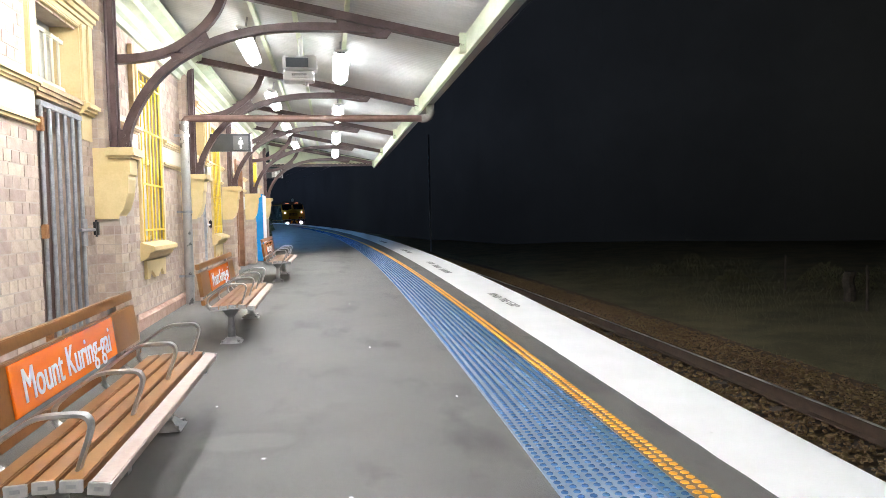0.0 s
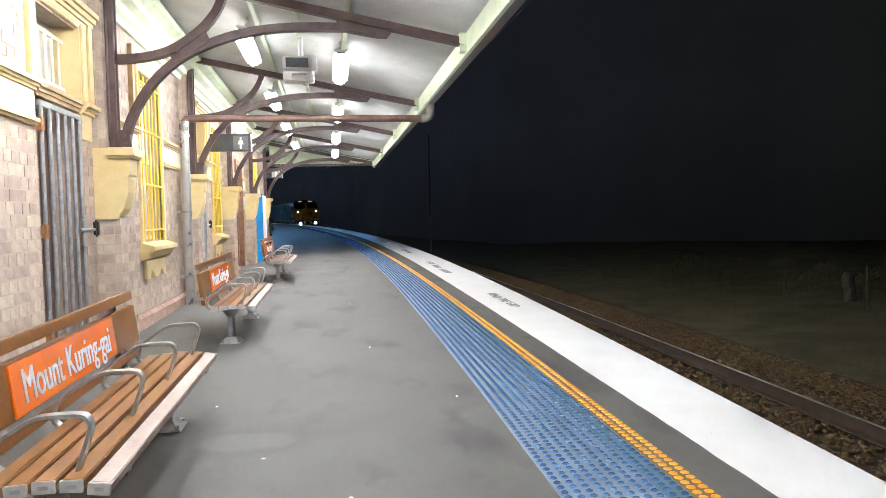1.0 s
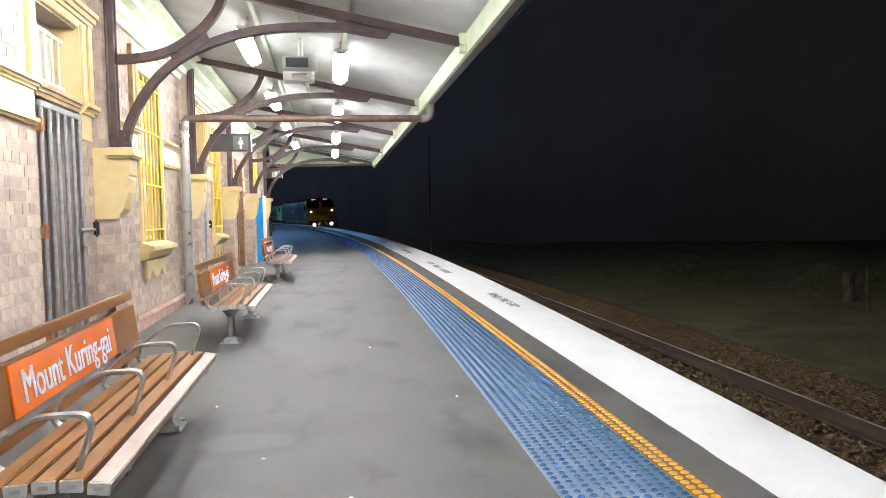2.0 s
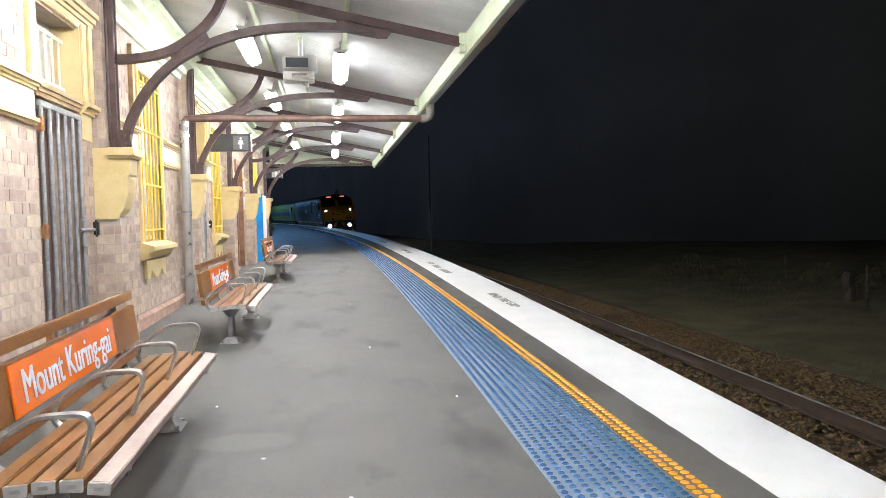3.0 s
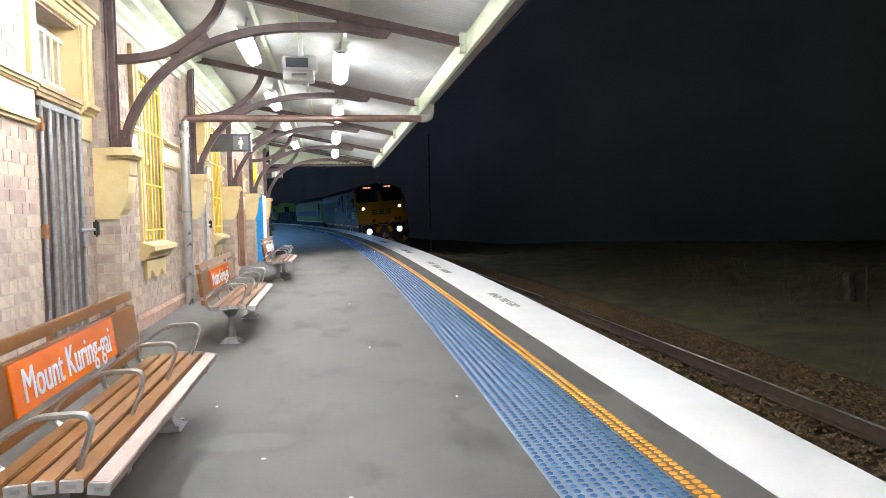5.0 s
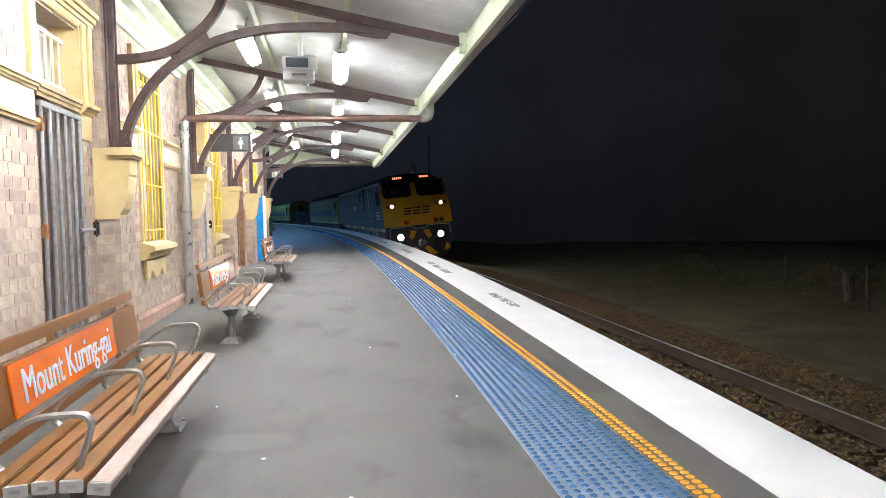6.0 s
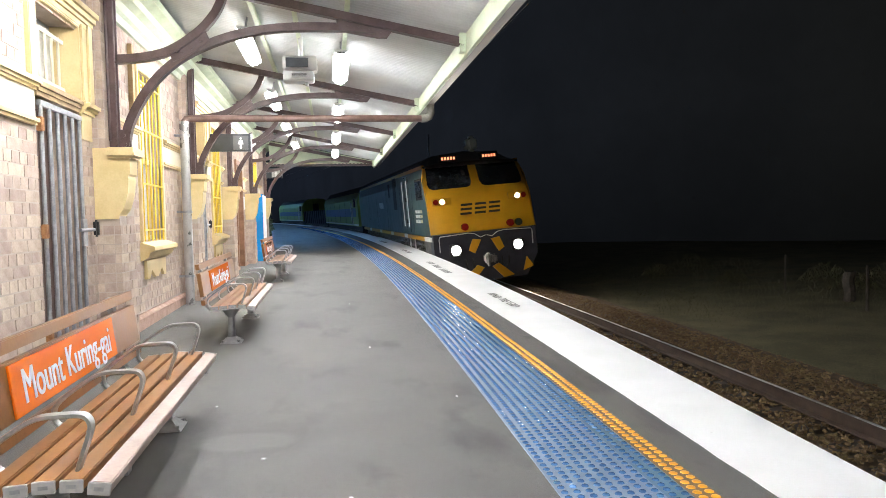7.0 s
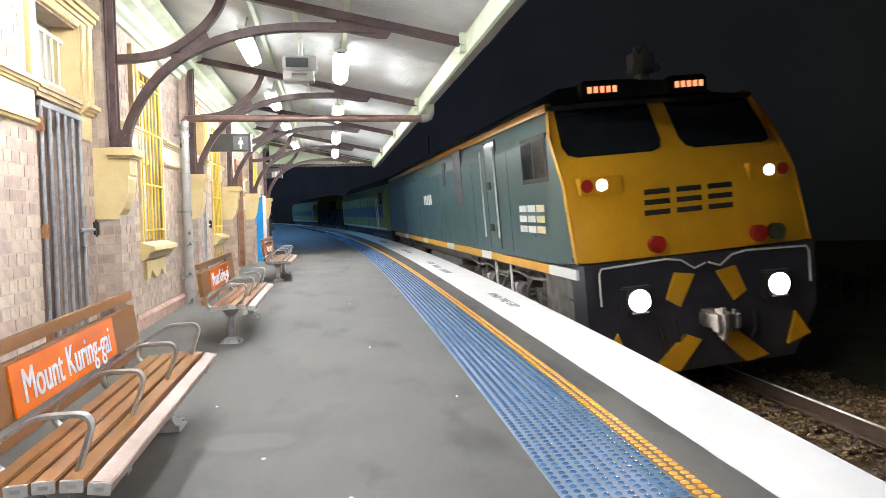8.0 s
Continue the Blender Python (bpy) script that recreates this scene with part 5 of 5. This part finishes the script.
def locomotive(wheels):
    t = thing("locomotive", "teal and yellow diesel locomotive with lit headlights arriving at the platform", "locomotive")
    LEN = 20.2
    top = Q + 1.86
    # body side section: (x, z) half outline, going up
    sec = [(HALF, Q - 0.05), (HALF, Q + 0.9), (HALF, Q + 1.5), (HALF - 0.1, top)]

    # side walls and roof of the hood
    for s in (-1, 1):
        bm = bmesh.new()
        out = [(s * x, z) for x, z in sec]
        inn = [(s * (x - 0.06), z) for x, z in reversed(sec)]
        extrude_outline(bm, out + inn, "y", 1.05, LEN)
        # cab cheek follows the raked front
        v = [bm.verts.new((s * HALF, 0.02, Q)), bm.verts.new((s * HALF, 1.05, Q - 0.05)), bm.verts.new((s * HALF, 1.05, Q + 0.9)), bm.verts.new((s * HALF, 0.25, Q + 0.9)),
             bm.verts.new((s * HALF, 1.05, Q + 1.5)), bm.verts.new((s * HALF, 0.62, Q + 1.5)), bm.verts.new((s * (HALF - 0.1), 1.05, top)), bm.verts.new((s * (HALF - 0.1), 0.87, top))]
        bm.faces.new((v[0], v[1], v[2], v[3]))
        bm.faces.new((v[3], v[2], v[4], v[5]))
        bm.faces.new((v[5], v[4], v[6], v[7]))
        part("side_wall", bm, M["teal"], t)
        bm = sweep(bmesh.new(), [(s * (HALF + 0.002), 0.02, Q), (s * (HALF + 0.002), 0.25, Q + 0.9), (s * (HALF + 0.002), 0.62, Q + 1.5), (s * (HALF - 0.098), 0.87, top)], rect(0.1, 0.015), fixed=(0, 1, 0.2))
        part("corner_stripe", bm, M["loco_yellow"], t, "yellow corner stripe")
    rf = [(-HALF + 0.1, top), (-HALF + 0.16, top + 0.16), (-0.95, top + 0.36), (0, top + 0.44), (0.95, top + 0.36), (HALF - 0.16, top + 0.16), (HALF - 0.1, top)]
    part("roof", extrude_outline(bmesh.new(), rf, "y", 1.6, LEN), M["black"], t)
    # cab roof slopes down to the windscreen
    bm = bmesh.new()
    a = [bm.verts.new((x, 0.87 + 0.25 * (z - top), top + (z - top) * 0.25)) for x, z in rf]
    b = [bm.verts.new((x, 1.6, z)) for x, z in rf]
    for i in range(len(a) - 1):
        bm.faces.new((a[i], a[i + 1], b[i + 1], b[i]))
    part("cab_roof", bm, M["black"], t)
    for s in (-1, 1):
        part("roof_stripe", sweep(bmesh.new(), [(s * (HALF - 0.1), 0.87, top + 0.03), (s * (HALF - 0.1), LEN - 0.2, top + 0.03)], rect(0.07, 0.1)), M["loco_yellow"], t, "yellow cantrail stripe")
    part("rear_wall", boxed(-HALF + 0.06, HALF - 0.06, LEN - 0.08, LEN - 0.01, Q - 0.05, top), M["teal"], t)
    # nose: raked yellow front
    prof = [(0.0, Q), (0.07, Q + 0.35), (0.25, Q + 0.9), (0.42, Q + 1.17)]
    bm = bmesh.new()
    xs = [-HALF, -1.3, -0.7, 0, 0.7, 1.3, HALF]
    bow = [0.0, -0.05, -0.09, -0.1, -0.09, -0.05, 0.0]
    rings = [[bm.verts.new((x if abs(x) < 1.4 else x * (1 - 0.02 * k / 3), y + w, z)) for x, w in zip(xs, bow)] for k, (y, z) in enumerate(prof)]
    for r0, r1 in zip(rings, rings[1:]):
        for i in range(len(xs) - 1):
            bm.faces.new((r0[i], r0[i + 1], r1[i + 1], r1[i]))
    part("nose", bm, M["loco_yellow"], t, "yellow nose panel", smooth=True)

    # upper front with two windscreens between yellow pillars
    def front(x, z):
        k = (z - Q - 1.17) / (top - Q - 1.17)
        w = np.interp(x, xs, bow)
        return (x * (1 - 0.055 * k), 0.42 + 0.45 * k + w, z)
    lo, hi = Q + 1.17, top + 0.02
    bm = bmesh.new()
    spans = [(-HALF, -HALF + 0.09), (-0.12, 0.12), (HALF - 0.09, HALF)]
    for a, b in spans:
        for z0, z1 in ((lo, hi),):
            bm.faces.new([bm.verts.new(front(x, z)) for x, z in ((a, z0), (b, z0), (b, z1), (a, z1))])
    for a, b in ((-HALF + 0.09, -0.12), (0.12, HALF - 0.09)):
        bm.faces.new([bm.verts.new(front(x, z)) for x, z in ((a, lo), (b, lo), (b, lo + 0.05), (a, lo + 0.05))])
        # rounded lower corners
        for c, d in ((a, 1), (b, -1)):
            bm.faces.new([bm.verts.new(front(x, z)) for x, z in ((c, lo + 0.05), (c + d * 0.16, lo + 0.05), (c + d * 0.05, lo + 0.09), (c, lo + 0.2))])
    part("windscreen_surround", bm, M["loco_yellow"], t)
    for a, b in ((-HALF + 0.08, -0.11), (0.11, HALF - 0.08)):
        bm = bmesh.new()
        q = [front(x, z) for x, z in ((a, lo + 0.03), (b, lo + 0.03), (b, hi), (a, hi))]
        bm.faces.new([bm.verts.new((x, y + 0.03, z)) for x, y, z in q])
        part("windscreen", bm, M["dark_glass"], t, "dark glossy windscreen")
    part("brow", sweep(bmesh.new(), [front(x, hi - 0.01) for x in np.linspace(-HALF, HALF, 9)], rect(0.08, 0.06)), M["black"], t)
    # lettering shapes on the nose and cheeks
    def nose_plane(u, v, d):
        x, z = -0.6 + u * 0.365 + v * 0.03, Q + 0.5 + v * 0.24
        return (x, np.interp(z, [p[1] for p in prof], [p[0] for p in prof]) + np.interp(x, xs, bow) - 0.008 - d, z)
    for g in LOGO:
        bm = bmesh.new()
        stroke(bm, g[0], 0.25, lambda u, v, d: nose_plane(u, v, d))
        part("nose_emblem", bm, M["black"], t, "dark emblem bar on the nose")
    for k in range(3):
        bm = bmesh.new()
        for g in LOGO[3 * k:3 * k + 3]:
            stroke(bm, g[0], 0.32, lambda u, v, d: (-HALF - 0.003 - d, 2.1 - u * 0.35, Q + 0.37 + v * 0.28))
        part("side_emblem", bm, M["loco_white" if k < 2 else "pale_gold"], t, "white emblem bars on the side" if k < 2 else "pale gold emblem bars on the side")
    # lights
    for s in (-1, 1):
        x = s * 1.07
        y = 0.265 + float(np.interp(x, xs, bow))
        hb = part("light_box", boxed(x - 0.26, x + 0.26, y - 0.1, y + 0.1, Q + 0.77, Q + 0.97, 0.01), M["loco_yellow"], t)
        part("marker_lamp", rod(bmesh.new(), (s * 1.07, y - 0.104, Q + 0.87), (s * 1.07, y - 0.099, Q + 0.87), 0.066, 18), M["head_small"], hb, "lit white marker lamp")
        part("tail_lamp", rod(bmesh.new(), (s * 1.25, y - 0.11, Q + 0.87), (s * 1.25, y - 0.099, Q + 0.87), 0.075, 18), M["red_lens"], hb, "unlit red tail lamp")
        x = s * 0.872
        hb = part("headlight_box", boxed(x - 0.17, x + 0.17, -0.24, 0.0, Q - 0.62, Q - 0.3, 0.02), M["black"], t)
        part("headlight", rod(bmesh.new(), (x, -0.2425, Q - 0.46), (x, -0.2395, Q - 0.46), 0.122, 24), M["head_big"], hb, "bright lit headlight")
        # white strip paints in the bright reflection below the headlight
        part("lower_glint", boxed(x - 0.1, x + 0.1, -0.243, -0.24, Q - 0.605, Q - 0.585), M["loco_white"], hb)
        x = s * 0.6
        nb = part("number_box", boxed(x - 0.26, x + 0.26, 0.95, 1.15, top + 0.1, top + 0.34, 0.02), M["black"], t)
        for k in range(5):
            part("lit_mark", boxed(x - 0.2 + k * 0.085, x - 0.145 + k * 0.085, 0.944, 0.95, top + 0.18, top + 0.26), M["digits"], nb)
    for x, m in ((-0.55, "red_lens"), (0.74, "red_lens"), (0.98, "dark_lens")):
        y = 0.01 + float(np.interp(x, xs, bow))
        part("jumper_cover", rod(bmesh.new(), (x, y - 0.07, Q + 0.14), (x, y + 0.02, Q + 0.14), 0.1, 18), M[m], t, "round coupling cover", smooth=True)
    # horn dome and vent behind the cab
    part("roof_pod", boxed(0.12, 0.42, 1.4, 1.8, top + 0.4, top + 0.86, 0.09), M["pipe"], t, "grey roof pod", smooth=True)
    for x in (0.02, 0.3):
        part("horn", rod(bmesh.new(), (x, 1.22, top + 0.5), (x, 1.5, top + 0.5), 0.06, 12, 0.025), M["alu"], t, "small bright air horn", smooth=True)
    # underframe, pilot, coupler
    pil = extrude_outline(bmesh.new(), [(-1.45, Q - 0.02), (1.45, Q - 0.02), (1.45, Q - 0.75), (1.1, Q - 1.35), (-1.1, Q - 1.35), (-1.45, Q - 0.75)], "y", -0.12, 0.3)
    part("front_plate", pil, M["pilot"], t, "dark navy front plate")
    for s in (-1, 1):
        st = extrude_outline(bmesh.new(), [(s * 0.14, Q - 0.24), (s * 0.38, Q - 0.2), (s * 0.5, Q - 0.5), (s * 0.34, Q - 0.6)], "y", -0.16, -0.121)
        part("hazard_flash", st, M["loco_yellow"], t, "yellow hazard flash")
        st = extrude_outline(bmesh.new(), [(s * 0.12, Q - 1.0), (s * 0.3, Q - 0.92), (s * 0.72, Q - 1.28), (s * 0.42, Q - 1.33)], "y", -0.2, -0.121)
        part("hazard_flash", st, M["loco_yellow"], t)
        st = extrude_outline(bmesh.new(), [(s * 1.0, Q - 1.2), (s * 1.3, Q - 1.1), (s * 1.12, Q - 0.82)], "y", -0.16, -0.121)
        part("hazard_flash", st, M["loco_yellow"], t)
        pts = [(s * 1.31, -0.2, Q - 0.48), (s * 1.31, -0.2, Q - 0.12), (s * 1.28, -0.2, Q - 0.06), (s * 0.5, -0.2, Q - 0.03), (s * 0.32, -0.2, Q - 0.06), (s * 0.16, -0.2, Q - 0.17), (s * 0.02, -0.2, Q - 0.12)]
        part("handrail", sweep(bmesh.new(), pts, disc(0.012, 8), fixed=(0, 1, 0)), M["loco_white"], t, "white front handrail", smooth=True)
        for k in range(3):
            part("step", boxed(*sorted((s * 1.15, s * 1.38)), 0.3, 0.62, Q - 0.5 - k * 0.32, Q - 0.47 - k * 0.32), M["black"], t)
    kn = boxed(-0.1, 0.1, -0.5, 0.1, Q - 0.86, Q - 0.66, 0.03)
    box(kn, -0.17, -0.03, -0.68, -0.45, Q - 0.9, Q - 0.6, 0.05)
    box(kn, 0.03, 0.16, -0.6, -0.45, Q - 0.88, Q - 0.63, 0.05)
    rod(kn, (-0.1, -0.62, Q - 0.94), (-0.1, -0.62, Q - 0.58), 0.035, 10)
    part("coupler", kn, M["bogie"], t, "greasy steel knuckle coupler")
    for k, x in enumerate((-0.62, -0.42, 0.42, 0.62)):
        part("air_hose", sweep(bmesh.new(), [(x, 0.05, Q - 0.72), (x, -0.12, Q - 0.76), (x * 0.95, -0.17, Q - 0.95), (x * 0.85, -0.1, Q - 1.12)], disc(0.026, 8), fixed=(1, 0, 0)), M["black"], t, smooth=True)
    # side details
    for s in (-1, 1):
        def sd(name, y0, y1, z0, z1, m, out=0.012, label="", bev=0.0):
            x0, x1 = sorted((s * (HALF - 0.03), s * (HALF + out)))
            return part(name, boxed(x0, x1, y0, y1, z0, z1, bev), m, t, label)
        w = sd("cab_window", 0.76, 1.82, Q + 0.98, Q + 1.58, M["black"], 0.01, "dark framed cab side window", 0.0)
        x0, x1 = sorted((s * (HALF + 0.01), s * (HALF + 0.016)))
        for a, b in ((0.82, 1.27), (1.33, 1.77)):
            part("pane", boxed(x0, x1, a, b, Q + 1.04, Q + 1.52), M["dark_glass"], w)
        for y in (3.15, 4.03):
            part("grab_rail", rod(bmesh.new(), (s * (HALF + 0.06), y, Q + 0.2), (s * (HALF + 0.06), y, Q + 1.62), 0.014, 8), M["loco_white"], t, "white upright grab rail", smooth=True)
        sd("cab_door", 3.26, 3.92, Q + 0.02, Q + 1.72, M["teal"], 0.006)
        for a in (3.26, 3.92):
            sd("door_gap", a - 0.015, a + 0.015, Q + 0.02, Q + 1.75, M["black"], 0.008)
        for z in (0.3, 0.98):
            sd("door_lock", 3.62, 3.78, Q + z, Q + z + 0.12, M["black"], 0.03)
        sd("louvre_panel", 5.9, 6.6, Q + 0.74, Q + 1.84, M["grille"], 0.006, "dark louvred grille")
        for k in range(10):
            sd("louvre", 5.92, 6.58, Q + 0.92 + k * 0.085, Q + 0.95 + k * 0.085, M["grille"], 0.014)
        sd("vent", 7.6, 7.9, Q + 1.2, Q + 1.7, M["black"], 0.006)
        for y in (2.6, 5.0, 8.6, 12.0, 15.2):
            sd("panel_seam", y, y + 0.012, Q, Q + 1.5, M["black"], 0.003)
        # sill stripe in alternating lengths
        y, k = 0.05, 0
        for ln in (0.95, 3.0, 0.7, 2.6, 0.8, 2.8, 0.8, 3.2, 0.8, 3.0):
            sd("sill_stripe", y, min(y + ln, LEN - 0.2), Q - 0.19, Q - 0.07, M["loco_white"] if k % 2 == 0 else M["loco_yellow"], 0.008, "white and yellow sill stripe")
            y, k = y + ln, k + 1
        for k in range(5):
            sd("number_bar", 9.75 + k * 0.27, 9.9 + k * 0.27, Q + 0.82, Q + 1.06, M["loco_white"], 0.006)
        x0, x1 = sorted((s * 1.0, s * 1.38))
        part("skirt", boxed(x0, x1, 0.3, 1.5, Q - 0.95, Q - 0.2, 0.02), M["bogie"], t)
        for k in range(3):
            part("step", boxed(*sorted((s * 1.15, s * 1.4)), 3.15, 4.02, Q - 0.45 - k * 0.28, Q - 0.42 - k * 0.28), M["bogie"], t)
        for y in (3.13, 4.05):
            part("step_rail", rod(bmesh.new(), (s * 1.4, y, Q - 1.05), (s * 1.4, y, Q - 0.2), 0.022, 8), M["loco_white"], t)
    part("underframe", boxed(-1.18, 1.18, 0.3, LEN - 0.1, Q - 0.45, Q - 0.06), M["bogie"], t)
    part("fuel_tank", boxed(-1.35, 1.35, 7.7, 12.2, 0.4, Q - 0.46, 0.12), M["bogie"], t)
    bogie(t, 3.9)
    bogie(t, 16.1)
    wheelsets(t, (2.15, 3.9, 5.65, 14.35, 16.1, 17.85), wheels)
    return t


def trailing_unit(wheels):
    t = thing("locomotive", "faded green and yellow locomotive with a blue band coupled behind", "locomotive", "trailing locomotives")
    LEN = 19.5
    top = Q + 1.75
    sec = [(-HALF, Q - 0.1), (-HALF, Q + 1.4), (-HALF + 0.15, top), (-0.9, top + 0.4), (0, top + 0.5), (0.9, top + 0.4), (HALF - 0.15, top), (HALF, Q + 1.4), (HALF, Q - 0.1)]
    part("body", extrude_outline(bmesh.new(), sec, "y", 0.4, LEN), M["loco_green"], t)
    part("roof_cover", extrude_outline(bmesh.new(), [(-1.3, top + 0.02), (-0.9, top + 0.42), (0, top + 0.52), (0.9, top + 0.42), (1.3, top + 0.02), (0.9, top + 0.4), (0, top + 0.5), (-0.9, top + 0.4)], "y", 0.42, LEN - 0.02), M["black"], t)
    for s in (-1, 1):
        x0, x1 = sorted((s * HALF, s * (HALF + 0.006)))
        part("blue_band", boxed(x0, x1, 1.2, LEN - 0.8, Q + 0.45, Q + 0.95), M["loco_blue"], t, "dark blue side band")
        part("cab_window", boxed(x0, x1 + 0.004 if s > 0 else x1, 1.2, 2.1, Q + 1.0, Q + 1.5), M["dark_glass"], t)
        for y in (3.0, 6.0, 9.0, 12.0, 15.0, 17.4):
            part("panel_seam", boxed(*sorted((s * HALF, s * (HALF + 0.008))), y, y + 0.03, Q, Q + 1.35), M["black"], t)
        for y in (2.4, 2.9):
            part("grab_rail", rod(bmesh.new(), (s * (HALF + 0.05), y, Q), (s * (HALF + 0.05), y, Q + 1.3), 0.02, 8), M["loco_white"], t)
        part("sill_stripe", boxed(x0, x1, 0.5, LEN - 0.2, Q - 0.06, Q + 0.02), M["loco_white"], t)
    part("end_door", boxed(-0.3, 0.3, 0.37, 0.4, Q, Q + 1.7), M["black"], t)
    part("underframe", boxed(-1.3, 1.3, 0.4, LEN - 0.1, Q - 0.45, Q - 0.11), M["black"], t)
    part("fuel_tank", boxed(-1.3, 1.3, 7.5, 12.0, 0.4, Q - 0.46, 0.1), M["black"], t)
    part("coupler", boxed(-0.15, 0.15, -0.3, 0.5, Q - 0.9, Q - 0.6, 0.03), M["bogie"], t)
    bogie(t, 3.8)
    bogie(t, 15.7)
    wheelsets(t, (2.05, 3.8, 5.55, 13.95, 15.7, 17.45), wheels)
    return t


def wagon(wheels):
    """A low dark open wagon."""
    t = thing("freight_wagon", "dark grimy open freight wagon between two locomotives", "wagon")
    LEN = 15.6
    part("floor_frame", boxed(-1.3, 1.3, 0.3, LEN, Q - 0.5, Q - 0.2, 0.02), M["black"], t)
    for s in (-1, 1):
        part("side_wall", boxed(*sorted((s * 1.3, s * 1.36)), 0.3, LEN, Q - 0.2, Q + 0.95, 0.01), M["black"], t)
        y = 0.5
        while y < LEN:
            part("rib", boxed(*sorted((s * 1.36, s * 1.44)), y, y + 0.1, Q - 0.2, Q + 0.95, 0.01), M["black"], t)
            y += 1.35
    for y in (0.3, LEN - 0.06):
        part("end_wall", boxed(-1.3, 1.3, y, y + 0.06, Q - 0.2, Q + 0.95), M["black"], t)
    part("coupler", boxed(-0.15, 0.15, -0.3, 0.4, Q - 0.9, Q - 0.6, 0.03), M["bogie"], t)
    bogie(t, 2.9)
    bogie(t, 12.9)
    wheelsets(t, (1.3, 4.5, 11.3, 14.5), wheels)
    return t


def nose_y(t):
    u = 8 - t
    return 7.645 + 11.25 * u - 0.07 * u * u


def on_track(y_nose, behind, front=4.0, rear=16.0):
    """The pose of a vehicle whose nose is so far behind the train's nose, its two bogies on the track."""
    y0 = y_nose + behind

    def point(d):
        y = y0 + d
        for _ in range(3):
            s = (track_x(y + 0.5) - track_x(y - 0.5))
            y = y0 + d / math.sqrt(1 + s * s)
        return Vector((track_x(y), y, track_z(y)))
    a, b = point(front), point(rear)
    fwd = (b - a).normalized()
    cant = radians(4.3 if y0 < 45 else max(1.5, 4.3 - (y0 - 45) * 0.06))
    right = fwd.cross(Vector((0, 0, 1))).normalized()
    up = right.cross(fwd)
    r2, u2 = right * math.cos(cant) + up * math.sin(cant), up * math.cos(cant) - right * math.sin(cant)
    o = a - fwd * front
    return Matrix(((r2.x, fwd.x, u2.x, o.x), (r2.y, fwd.y, u2.y, o.y), (r2.z, fwd.z, u2.z, o.z), (0, 0, 0, 1)))


def motions():
    for v, behind in TRAIN:
        walk(v, [(i * 0.25, on_track(nose_y(i * 0.25), behind)) for i in range(33)])
    for ws, y in WHEELS:
        rows = []
        for i in range(241):
            t = i / 30
            rows.append((t, pose(0, y, 0.5, math.degrees((nose_y(t) - nose_y(0)) / 0.5))))
        walk(ws, rows)


build_ground()
build_ballast()
build_grass()
wall, pil = build_wall()
build_bands()
build_openings()
build_canopy()
build_lamps()
build_pipe()
build_signs()
build_benches()
build_writing()
build_litter()
build_far()
WHEELS, TRAIN = [], []
TRAIN.append((locomotive(WHEELS), 0.0))
TRAIN.append((trailing_unit(WHEELS), 20.9))
TRAIN.append((wagon(WHEELS), 40.7))
TRAIN.append((trailing_unit(WHEELS), 57.2))
build_tactile()
build_bricks(wall, pil)
motions()
